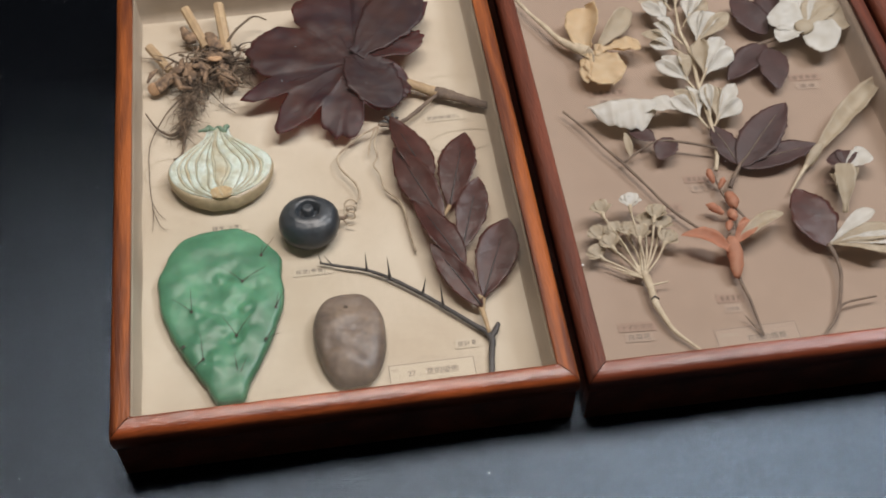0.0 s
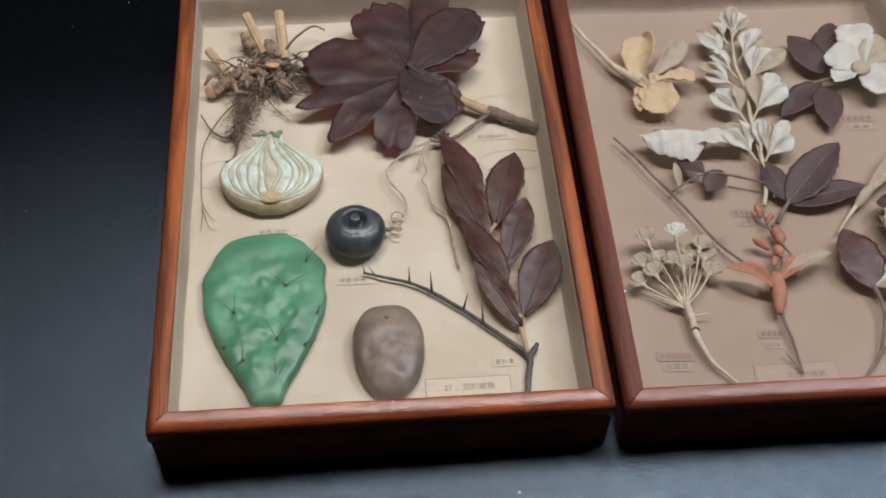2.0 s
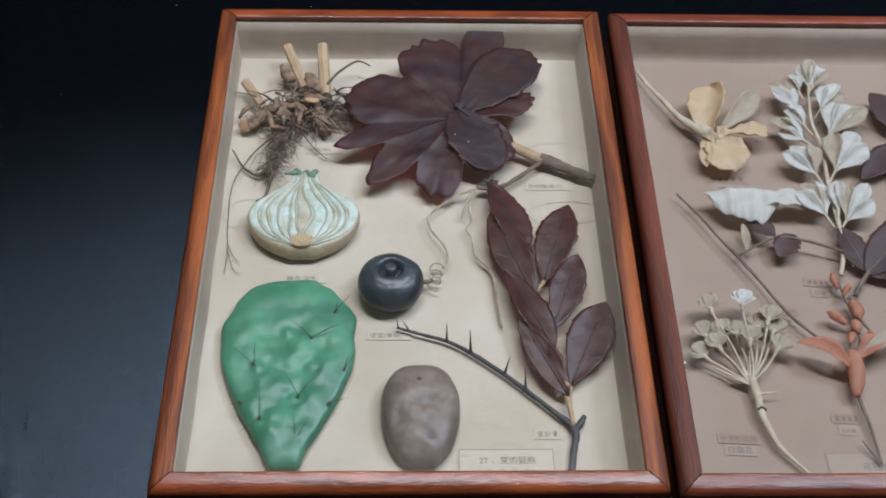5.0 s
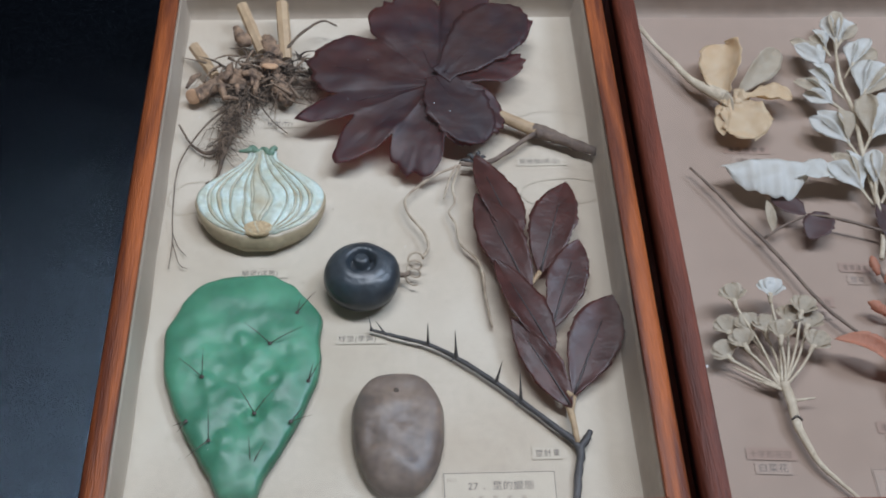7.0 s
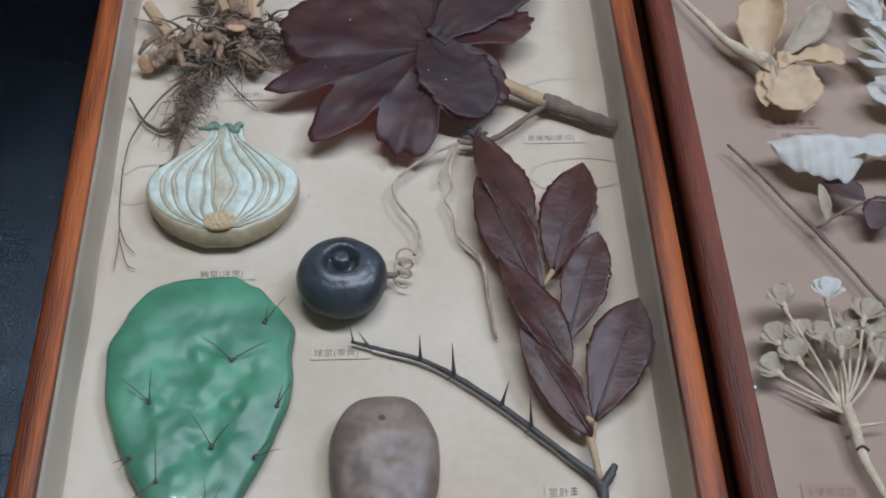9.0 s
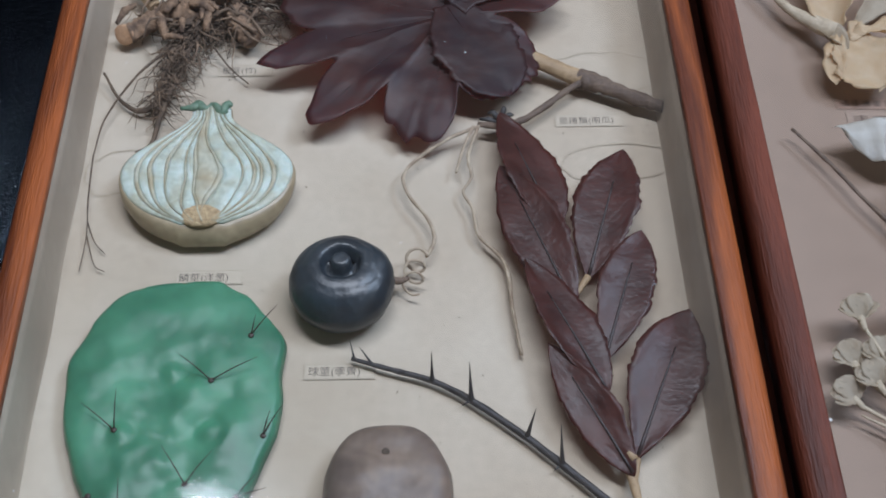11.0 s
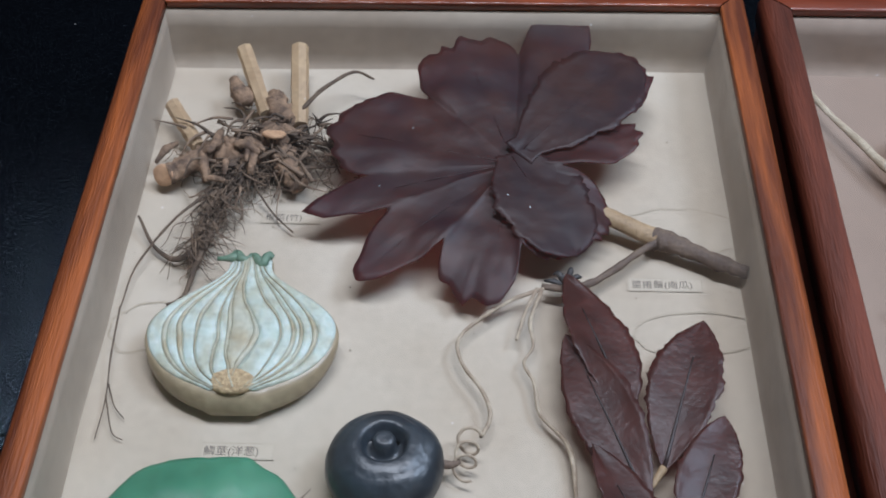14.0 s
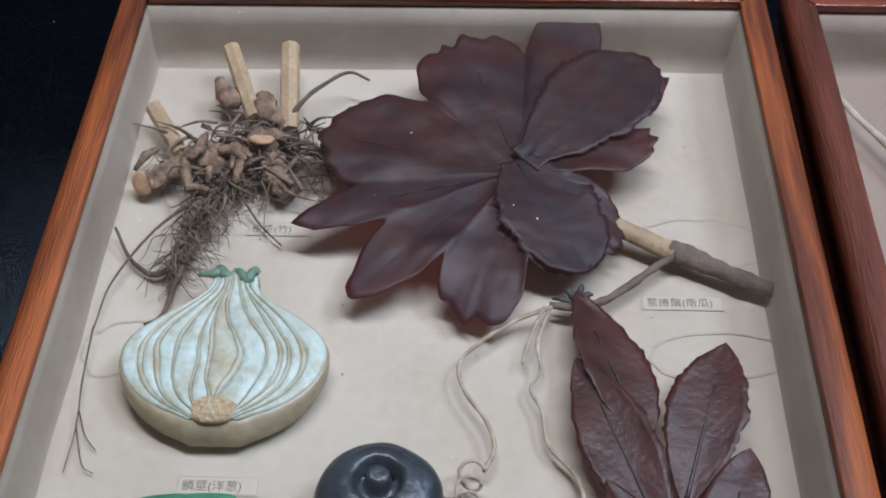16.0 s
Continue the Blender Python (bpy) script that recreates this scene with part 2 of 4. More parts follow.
# ---- builders ----
def mesh_from(bm, name, smooth=True):
    me = bpy.data.meshes.new(name)
    bmesh.ops.recalc_face_normals(bm, faces=bm.faces)
    for f in bm.faces:
        f.smooth = smooth
    bm.to_mesh(me)
    bm.free()
    return me


def part(name, bm, mat, parent=None, label="", smooth=True):
    me = mesh_from(bm, name, smooth)
    me.materials.append(M[mat])
    ob = new(name, me)
    if parent is not None:
        ob.parent = parent
    if label:
        ob["label"] = label
    return ob


def thing(name, label, category, group="", kind="", at=None):
    ob = new(name)
    ob.empty_display_size = 0.01
    if at is not None:
        ob.matrix_basis = at
    return tagged(ob, label, category, group, kind)


def box(x0, y0, z0, x1, y1, z1, bevel=0.0):
    bm = bmesh.new()
    bmesh.ops.create_cube(bm, size=1)
    bmesh.ops.scale(bm, vec=(x1 - x0, y1 - y0, z1 - z0), verts=bm.verts)
    bmesh.ops.translate(bm, vec=((x0 + x1) / 2, (y0 + y1) / 2, (z0 + z1) / 2), verts=bm.verts)
    if bevel:
        bmesh.ops.bevel(bm, geom=bm.edges[:], offset=bevel, segments=2, affect="EDGES", profile=0.6)
    return bm


def curve_points(pts, n):
    """Catmull-Rom through pts (each x, y, z in millimetres and a radius), n steps a span, in metres."""
    p = [np.array(q, float) for q in pts]
    p = [2 * p[0] - p[1]] + p + [2 * p[-1] - p[-2]]
    out = []
    for i in range(1, len(p) - 2):
        a, b, c, d = p[i - 1:i + 3]
        for k in range(n):
            t = k / n
            out.append(0.5 * (2 * b + (c - a) * t + (2 * a - 5 * b + 4 * c - d) * t * t + (3 * b - a - 3 * c + d) * t ** 3))
    out.append(p[-2])
    return [q / 1000 for q in out]


def add_tube(bm, pts, n=5, sides=7, rough=0.0, seed=0):
    """A tapering stalk through pts (x, y, z, radius in mm), closed at the ends."""
    q = curve_points(pts, n) if n else [np.array(p, float) / 1000 for p in pts]
    rings = []
    up = Vector((0.13, 0.21, 1)).normalized()
    for i, c in enumerate(q):
        a, b = q[max(i - 1, 0)], q[min(i + 1, len(q) - 1)]
        d = Vector((b - a)[:3])
        d = d.normalized() if d.length > 1e-9 else Vector((1, 0, 0))
        s = d.cross(up)
        s = s.normalized() if s.length > 1e-4 else Vector((1, 0, 0))
        u = s.cross(d)
        ring = []
        for k in range(sides):
            an = 2 * math.pi * k / sides
            r = max(c[3], 0.00005) * (1 + rough * noise.noise(Vector((i * 0.9 + seed, k * 1.3, seed * 3.1))))
            ring.append(bm.verts.new(Vector(c[:3]) + (s * math.cos(an) + u * math.sin(an)) * r))
        rings.append(ring)
    for r0, r1 in zip(rings, rings[1:]):
        for k in range(sides):
            bm.faces.new((r0[k], r0[(k + 1) % sides], r1[(k + 1) % sides], r1[k]))
    bm.faces.new(rings[0][::-1])
    bm.faces.new(rings[-1])
    return bm


def tube(pts, n=5, sides=8, rough=0.15, seed=0):
    return add_tube(bmesh.new(), pts, n, sides, rough, seed)


def add_blade(bm, base, tip, width, fat=0.45, sharp=1.0, cup=0.15, sag=0.0, roll=0.0, ruffle=0.0, teeth=0.0, twist=0.0,
              root=0.06, nu=18, nv=8, thick=0.5, seed=0):
    """A leaf or petal from base to tip (mm). fat: where it is widest; sharp: below 1 a blunt tip; cup: how far its edges rise;
    sag: how far its middle rises; ruffle, teeth: waves and teeth of the margin; root: width left at the base."""
    b, t = Vector(base), Vector(tip)
    d = t - b
    ln = d.length
    d.normalize()
    side = d.cross(Vector((0, 0, 1)))
    side = side.normalized() if side.length > 1e-3 else Vector((1, 0, 0))
    side = (Matrix.Rotation(radians(roll), 3, d) @ side).normalized()
    nrm = side.cross(d)
    layers = []
    for lay in (0, 1):
        grid = []
        for i in range(nu + 1):
            u = i / nu
            k = math.log(0.5) / math.log(fat)
            w = math.sin(math.pi * u ** k) ** sharp if 0 < u < 1 else 0
            w = max(w, root * (1 - u))
            tw = radians(twist) * u
            row = []
            for j in range(nv + 1):
                v = 2 * j / nv - 1
                wave = noise.noise(Vector((u * 5 + seed * 7.3, v * 1.5, seed * 1.7)))
                edge = 1 + teeth * noise.noise(Vector((u * nu * 0.7 + seed * 3.1, 2.0 if v > 0 else 5.0, 0.4))) * abs(v) ** 3 + 0.08 * ruffle * wave * abs(v)
                x = width / 2 * w * v * edge
                h = cup * width * w * (abs(v) ** 1.6) + sag * math.sin(math.pi * u) + ruffle * wave * abs(v) * 2.0
                h += 0.25 * noise.noise(Vector((u * 9 + seed, v * 4, 3.3))) * (width / 20)
                xs, hs = x * math.cos(tw) - h * math.sin(tw), x * math.sin(tw) + h * math.cos(tw)
                row.append(bm.verts.new((b + d * (u * ln) + side * xs + nrm * (hs - lay * thick)) / 1000))
            grid.append(row)
        layers.append(grid)
    for lay, g in enumerate(layers):
        for i in range(nu):
            for j in range(nv):
                f = (g[i][j], g[i + 1][j], g[i + 1][j + 1], g[i][j + 1])
                bm.faces.new(f if lay else f[::-1])
    a, c = layers
    rim = [(i, 0) for i in range(nu + 1)] + [(nu, j) for j in range(1, nv + 1)] + [(i, nv) for i in range(nu - 1, -1, -1)] + [(0, j) for j in range(nv - 1, 0, -1)]
    for (i, j), (k, l) in zip(rim, rim[1:] + rim[:1]):
        bm.faces.new((a[i][j], a[k][l], c[k][l], c[i][j]))
    return bm


def blade(*args, **kw):
    return add_blade(bmesh.new(), *args, **kw)


def dome(outline, n, height, z0, lumps, seed, power=0.5, rings=14, tilt=(0, 0), dish=0.0, fine=0.28):
    """A rounded solid over an outline(angle) -> (x, y) mm about its middle; flat below."""
    bm = bmesh.new()
    rows = []
    for i in range(1, rings + 1):
        s = i / rings
        row = []
        for k in range(n):
            x, y = outline(2 * math.pi * k / n)
            x, y = x * s, y * s
            h = height * (1 - s ** 2.6) ** power
            h += lumps * noise.noise(Vector((x * 0.06, y * 0.06, seed))) * (1 - s ** 4) * 1.6
            h += lumps * fine * noise.noise(Vector((x * 0.16, y * 0.16, seed + 9))) * (1 - s ** 4)
            h += tilt[0] * x + tilt[1] * y - dish * (1 - s * s) ** 1.5
            row.append(bm.verts.new((x / 1000, y / 1000, (z0 + max(h, 0)) / 1000)))
        rows.append(row)
    top = bm.verts.new((0, 0, (z0 + height - dish + lumps * 1.6 * noise.noise(Vector((0, 0, seed))) + lumps * fine * noise.noise(Vector((0, 0, seed + 9)))) / 1000))
    for k in range(n):
        bm.faces.new((top, rows[0][k], rows[0][(k + 1) % n]))
    for r0, r1 in zip(rows, rows[1:]):
        for k in range(n):
            bm.faces.new((r0[k], r1[k], r1[(k + 1) % n], r0[(k + 1) % n]))
    low = [bm.verts.new((v.co.x * 0.93, v.co.y * 0.93, (z0 - 2.5) / 1000)) for v in rows[-1]]
    for k in range(n):
        bm.faces.new((rows[-1][k], low[k], low[(k + 1) % n], rows[-1][(k + 1) % n]))
    bm.faces.new(low[::-1])
    return bm


def lathe(profile, n=48, wobble=0.0, seed=0):
    """profile: (radius, height) mm from the bottom to the top."""
    bm = bmesh.new()
    rows = []
    for r, h in profile:
        rows.append([bm.verts.new((r / 1000 * math.cos(a) * (1 + wobble * noise.noise(Vector((math.cos(a) * 1.5, math.sin(a) * 1.5, seed)))),
                                   r / 1000 * math.sin(a), h / 1000)) for a in (2 * math.pi * k / n for k in range(n))])
    for r0, r1 in zip(rows, rows[1:]):
        for k in range(n):
            bm.faces.new((r0[k], r0[(k + 1) % n], r1[(k + 1) % n], r1[k]))
    bm.faces.new(rows[0][::-1])
    bm.faces.new(rows[-1])
    return bm


# ---- room and table ----
# Unseen room shell; lighter south wall added to bounce light onto case fronts.
for name, b in (("floor", (-1.7, -1.7, -0.78, 3.0, 2.2, -0.74)), ("ceiling", (-1.7, -1.7, 2.5, 3.0, 2.2, 2.56)), ("wall_south", (-1.7, -1.76, -0.74, 3.0, -1.7, 2.5)),
                ("wall_north", (-1.7, 2.2, -0.74, 3.0, 2.26, 2.5)), ("wall_west", (-1.76, -1.7, -0.74, -1.7, 2.2, 2.5)), ("wall_east", (3.0, -1.7, -0.74, 3.06, 2.2, 2.5))):
    tagged(part(name, box(*b), "bounce" if name == "wall_south" else "room", smooth=False), kind="structure")
table = thing("table", "black speckled laminate table, slightly glossy", "table")
part("table_top", box(-0.75, -0.45, TABLE - 0.03, 1.55, 1.05, TABLE, 0.003), "table", table, smooth=False)
for x in (-0.68, 1.48):
    for y in (-0.38, 0.98):
        part("leg", box(x - 0.025, y - 0.025, -0.74, x + 0.025, y + 0.025, TABLE - 0.03, 0.002), "side", table, smooth=False)


# ---- cases ----
CASE_W, CASE_L, RAIL = 0.3035, 0.431, 0.0134


def rail(length, mitre=True):
    """A mitred rail along x, outer edge on y = 0, with a rounded outer shoulder."""
    prof = [(0.0, 0.0350), (0.0, 0.0440), (0.0, 0.0452), (0.0006, 0.0474), (0.0020, 0.0492), (0.0042, 0.0503), (0.0066, 0.0508), (0.0085, 0.0510),
            (RAIL - 0.0012, 0.0510), (RAIL - 0.0005, 0.0509), (RAIL, 0.0504), (RAIL, 0.0497), (RAIL, PANE + 0.0008)]
    bm = bmesh.new()
    cols = []
    n = 40
    for i in range(n + 1):
        u = i / n
        col = []
        for y, z in prof:
            x0, x1 = y + 0.0005, length - y - 0.0005
            wear = 0.00016 * noise.noise(Vector((u * 23, y * 400, length * 31)))
            col.append(bm.verts.new((x0 + (x1 - x0) * u, y + wear, z + wear)))
        cols.append(col)
    for a, b in zip(cols, cols[1:]):
        for k in range(len(prof) - 1):
            bm.faces.new((a[k], b[k], b[k + 1], a[k + 1]))
        bm.faces.new((a[-1], b[-1], b[0], a[0]))
    return bm


def placed(bm, m):
    bmesh.ops.transform(bm, matrix=m, verts=bm.verts)
    return bm


def display_case(at, label, wood, paper, liner):
    w, l = CASE_W, CASE_L
    case = thing("display_case", label, "display case", "specimen display cases", at=at)
    part("front_rail", rail(w), wood + "_x", case)
    part("back_rail", placed(rail(w), pose(w, l, 0, 0, 0, 180)), wood + "_x", case)
    part("side_rail", placed(rail(l), pose(0, l, 0, 0, 0, -90)), wood + "_y", case)
    part("side_rail", placed(rail(l), pose(w, 0, 0, 0, 0, 90)), wood + "_y", case)
    i, o, t = 0.0116, 0.0012, 0.0348
    part("front_board", box(o, o, TABLE, w - o, i, t, 0.0008), "side", case, "dark brown front board")
    part("back_board", box(o, l - i, TABLE, w - o, l - o, t, 0.0008), "side", case)
    part("side_board", box(o, i, TABLE, i, l - i, t, 0.0008), "side", case)
    part("side_board", box(w - i, i, TABLE, w - o, l - i, t, 0.0008), "side", case)
    part("bottom_board", box(i, i, TABLE + 0.0003, w - i, l - i, BED - 0.003), "side", case)
    bed = bmesh.new()
    bmesh.ops.create_grid(bed, x_segments=40, y_segments=56, size=0.5)
    for v in bed.verts:
        x, y = i + 0.0004 + (v.co.x + 0.5) * (w - 2 * i - 0.0008), i + 0.0004 + (v.co.y + 0.5) * (l - 2 * i - 0.0008)
        v.co = (x, y, BED - 0.0012 + 0.00034 * noise.noise(Vector((x * 16, y * 16, at.translation.x * 9))))
    part("paper_bed", bed, paper, case, "aged paper bed with faint stains")
    # lining paper, leaning out from the bed to the rails and bowed at the foot
    z0, z1 = BED - 0.0016, PANE - 0.0004
    for x0, y0, x1, y1, foot in ((i, i, w - i, i, 0.0040), (w - i, i, w - i, l - i, 0.0068), (w - i, l - i, i, l - i, 0.0160), (i, l - i, i, i, 0.0042)):
        along = Vector((x1 - x0, y1 - y0, 0))
        inward = Vector((0, 0, 1)).cross(along).normalized()
        bm, cols, n = bmesh.new(), [], 32
        for k in range(n + 1):
            col = []
            for u, h in ((1.0, 0.0), (0.88, 0.04), (0.76, 0.12), (0.66, 0.25), (0.56, 0.45), (0.40, 0.72), (0.26, 1.0), (0.0, 1.0)):
                wave = 0.0007 * noise.noise(Vector((k * 0.31, h * 2.0, x0 * 40 + y0 * 13))) * (h < 1)
                p = Vector((x0, y0, 0)) + along * (k / n) + inward * (foot * u + wave)
                col.append(bm.verts.new((p.x, p.y, z0 + (z1 - z0) * h)))
            cols.append(col)
        for c0, c1 in zip(cols, cols[1:]):
            for k in range(7):
                bm.faces.new((c0[k], c1[k], c1[k + 1], c0[k + 1]))
        part("liner", bm, liner, case)
    ledge = 0.0088
    for n_, b in (("glass_ledge", (o, o, t + 0.0003, w - o, ledge, PANE - 0.0002)), ("glass_ledge", (o, l - ledge, t + 0.0003, w - o, l - o, PANE - 0.0002)),
                  ("glass_ledge", (o, ledge, t + 0.0003, ledge, l - ledge, PANE - 0.0002)), ("glass_ledge", (w - ledge, ledge, t + 0.0003, w - o, l - ledge, PANE - 0.0002))):
        part(n_, box(*b), "side", case)
    pane = bmesh.new()
    vs = [pane.verts.new(c) for c in ((0.006, 0.006, PANE), (w - 0.006, 0.006, PANE), (w - 0.006, l - 0.006, PANE), (0.006, l - 0.006, PANE))]
    pane.faces.new(vs)
    p = part("glass_pane", pane, "glass", case, "clear glass pane with faint dust", smooth=False)
    if p.data.polygons[0].normal.z < 0:
        p.data.flip_normals()
    p.visible_shadow = False
    return case


AT_1 = pose(-0.0035, -0.002, 0)
AT_2 = pose(0.3056, -0.0042, 0, 0, 0, -0.28)
AT_3 = pose(0.6135, -0.004, 0, 0, 0, -0.3)
display_case(AT_1, "orange-brown varnished wooden display case with cream paper bed", "wood", "paper", "liner")
display_case(AT_2, "dark reddish wooden display case with tan paper bed", "red", "paper_brown", "liner_brown")
display_case(AT_3, "dark reddish wooden display case at the end of the row", "red", "paper", "liner")
Z = BED * 1000   # the bed in millimetres


# ---- first case: changed stems ----
FITTED = set(bpy.data.objects)


def interp(t, xs, ys):
    return float(np.interp(t, xs, ys))


def cactus_pad():
    cactus = thing("cactus_pad", "green waxy prickly pear pad model with dark spines", "cactus pad")

    def outline(a):
        s = (1 + math.sin(a)) / 2
        y = -77 + 156 * s
        w = interp(s, (0, 0.004, 0.03, 0.1, 0.28, 0.5, 0.62, 0.76, 0.87, 0.94, 0.985, 1.0), (0, 8, 11, 15, 30, 43, 46, 44.5, 38.5, 29, 15, 0))
        x = math.copysign(w, math.cos(a))
        k = 1 + 0.035 * noise.noise(Vector((math.cos(a) * 4, math.sin(a) * 4, 2.2)))
        k += 0.05 * (0.45 - abs(math.sin(4.5 * a + 0.5))) * min(max(math.sin(a) + 0.75, 0), 1)
        return x * k, y * k
    bm = dome(outline, 144, 11.5, Z + 3.5, 2.2, 4.0, 0.30, 34, dish=3.4, fine=0.30)
    for x, y in ((66, 136), (47, 108), (82, 108), (72, 84), (58, 70)):
        for v in bm.verts:
            r = math.hypot(v.co.x * 1000 - x + 66.5, v.co.y * 1000 - y + 108.5)
            if v.co.z > 0.027:
                v.co.z += 0.0010 * math.exp(-(r / 3.2) ** 2) - 0.0008 * math.exp(-((r - 6) / 2.6) ** 2)
    bmesh.ops.translate(bm, vec=(0.0665, 0.1085, 0), verts=bm.verts)
    part("pad", bm, "cactus", cactus)
    tips = (((82, 131), (68, 139, 12), (101, 137, 9)), ((45, 109), (46, 122, 13), (32, 118, 8)), ((75, 84), (66, 96, 12), (86, 94, 11)),
            ((51, 67), (51, 82, 13), (40, 54, 5)), ((97, 153), (108, 163, 9), (99, 160, 6)), ((104, 106), (112, 115, 10), (107, 114, 8)),
            ((74, 51), (73, 66, 12), (82, 62, 12)), ((95, 78), (107, 80, 4), (103, 86, 5)), ((38, 80), (31, 76, 2), (34, 72, 2)))
    for (x, y), *ends in tips:
        ar = bmesh.new()
        bmesh.ops.create_uvsphere(ar, u_segments=10, v_segments=6, radius=0.0013)
        bmesh.ops.scale(ar, vec=(1, 1, 0.5), verts=ar.verts)
        h = Z + 12.2 + 2.4 * abs(x - 66.5) / 44
        edge = abs(x - 66.5) / 44
        h -= 7.0 * edge ** 4 + (4 if y < 60 else 0)
        bmesh.ops.translate(ar, vec=(x / 1000, y / 1000, h / 1000), verts=ar.verts)
        areole = part("areole", ar, "spine", cactus)
        for ex, ey, up in ends:
            part("spine", tube([(x, y, h, 0.30), ((x + ex) / 2, (y + ey) / 2, h + up * 0.5, 0.24), (ex, ey, h + up * 0.8, 0.1)], 3, 5, 0), "spine", areole)


def tuber():
    ob = thing("tuber", "dull grey-brown waxy tuber model with a dented middle", "tuber")

    def outline(a):
        s, c = math.sin(a), math.cos(a)
        y = 39 * math.copysign(abs(s) ** 0.8, s)
        w = interp(y, (-39, -26, -5, 18, 39), (19, 22, 25, 26.2, 23.5))
        return w * math.copysign(abs(c) ** 0.6, c), y
    bm = dome(outline, 64, 15.5, Z + 5.0, 2.4, 7.0, 0.4, 18)
    for v in bm.verts:
        r = math.hypot(v.co.x * 1000 + 1, v.co.y * 1000 - 4)
        if v.co.z > 0.03:
            v.co.z -= 0.0016 * math.exp(-(r / 7) ** 2)
    bmesh.ops.translate(bm, vec=(0.1535, 0.0715, 0), verts=bm.verts)
    part("body", bm, "tuber", ob)
    for x, y, z in ((153, 93, Z + 18.2), (154.5, 66, Z + 18.6)):
        e = lathe([(1.6, -0.6), (1.6, 0.2), (1.1, 0.6), (0.6, 0.2)], 12)
        bmesh.ops.translate(e, vec=(x / 1000, y / 1000, z / 1000), verts=e.verts)
        part("bud_eye", e, "dirt", ob)


def onion():
    ob = thing("onion_half", "half onion model cut lengthwise with white and tan layers", "onion")
    cx, y0, y1 = 73.0, 209.0, 276.5

    def knots(u):
        return interp(u, (0, 0.02, 0.05, 0.1, 0.16, 0.23, 0.3, 0.38, 0.46, 0.53, 0.6, 0.66, 0.72, 0.77, 0.82, 0.88, 0.94, 1),
                      (7, 12, 17.5, 24, 29.5, 33.5, 36.4, 38.2, 38.8, 37.5, 34.2, 30, 25, 20, 15.2, 10.6, 8.6, 9))

    def half(u):
        return sum(knots(min(max(u + d * 0.018, 0), 1)) for d in (-2, -1, 0, 1, 2)) / 5

    def row_y(u):
        return y0 + (y1 - y0) * u
    # the shell below the cut face: the outline drawn in towards the bed
    edge = [(cx - half(k / 60), row_y(k / 60)) for k in range(61)] + [(cx + half(1 - k / 60), row_y(1 - k / 60)) for k in range(61)]
    bm = bmesh.new()
    rows = []
    for f, z in ((0.97, 15.6), (1.008, 16.2), (1.03, 13.0), (1.02, 8.5), (0.97, 4.0), (0.86, 1.2), (0.7, 0.2)):
        rows.append([bm.verts.new(((cx + (x - cx) * f) / 1000, (238 + (y - 238) * f - (16.2 - z) * (0.06 + (0.36 if z > 4 else 0.25) * min(max((238 - y) / 30, 0), 1))) / 1000, (Z + z) / 1000)) for x, y in edge])
    for r0, r1 in zip(rows, rows[1:]):
        for k in range(len(edge)):
            bm.faces.new((r0[k], r1[k], r1[(k + 1) % len(edge)], r0[(k + 1) % len(edge)]))
    bm.faces.new(rows[0])
    bm.faces.new(rows[-1][::-1])
    part("skin", bm, "onion_skin", ob, "smooth brownish onion skin")
    # the cut layers, each a ridged strip from root to neck
    k = 21
    steps = [(0.42 if s % 2 else 1.25) * (1 + 0.4 * math.sin(s * 2.3)) * (1.9 if s == 10 else 1) for s in range(k)]

    def cut_at(u):
        wide = [p * (1 + 0.7 * noise.noise(Vector((s * 3.1, u * 2.4, 0.7)))) * (0.35 + 1.6 * math.exp(-((u - 0.45) / 0.22) ** 2) if s == 10 else 1) for s, p in enumerate(steps)]
        return [sum(wide[:s]) / sum(wide) for s in range(k + 1)]
    for s in range(k):
        bm = bmesh.new()
        rows = []
        for i in range(31):
            u = i / 30
            cuts = cut_at(u)
            row = []
            for j in range(6):
                v = -1 + 2 * (cuts[s] + (cuts[s + 1] - cuts[s]) * j / 5)
                bend = v * 1.0
                x = cx + half(u) * bend + 5.0 * (1 - abs(v)) * noise.noise(Vector((v * 3, u * 2.6, 1.5))) + 1.0 * (1 - abs(v)) * noise.noise(Vector((v * 9, u * 8, 5.5)))
                z = Z + 18.3 - 1.8 * abs(v) ** 3 + (0.9 if s % 2 else 0.55) * math.sin(math.pi * j / 5)
                row.append(bm.verts.new((x / 1000, row_y(u) / 1000, z / 1000)))
            rows.append(row)
        for a, b in zip(rows, rows[1:]):
            for j in range(5):
                bm.faces.new((a[j], a[j + 1], b[j + 1], b[j]))
        low = bmesh.ops.extrude_face_region(bm, geom=bm.faces[:])
        bmesh.ops.translate(bm, vec=(0, 0, -0.0012), verts=[g for g in low["geom"] if isinstance(g, bmesh.types.BMVert)])
        part("layer", bm, "onion_tan" if s % 2 or s == 10 else "onion_white", ob)
    r = lathe([(6.0, -2), (9.5, -0.5), (9.8, 0.8), (8.0, 1.8), (0.5, 2.1)], 24, 0.15, 3)
    bmesh.ops.scale(r, vec=(1, 0.62, 1), verts=r.verts)
    bmesh.ops.translate(r, vec=((cx - 0.5) / 1000, 0.2130, (Z + 17.0) / 1000), verts=r.verts)
    part("root_disc", r, "onion_root", ob, "rough tan root disc")
    rim = [(64.5 + 2.2 * k, 276 + 2.5 * math.sin(k * 1.9) + (1.5 if k in (2, 3) else 0), Z + 18 + 0.6 * math.cos(k * 2.7), 1.7 + 0.7 * math.sin(k * 1.3)) for k in range(9)]
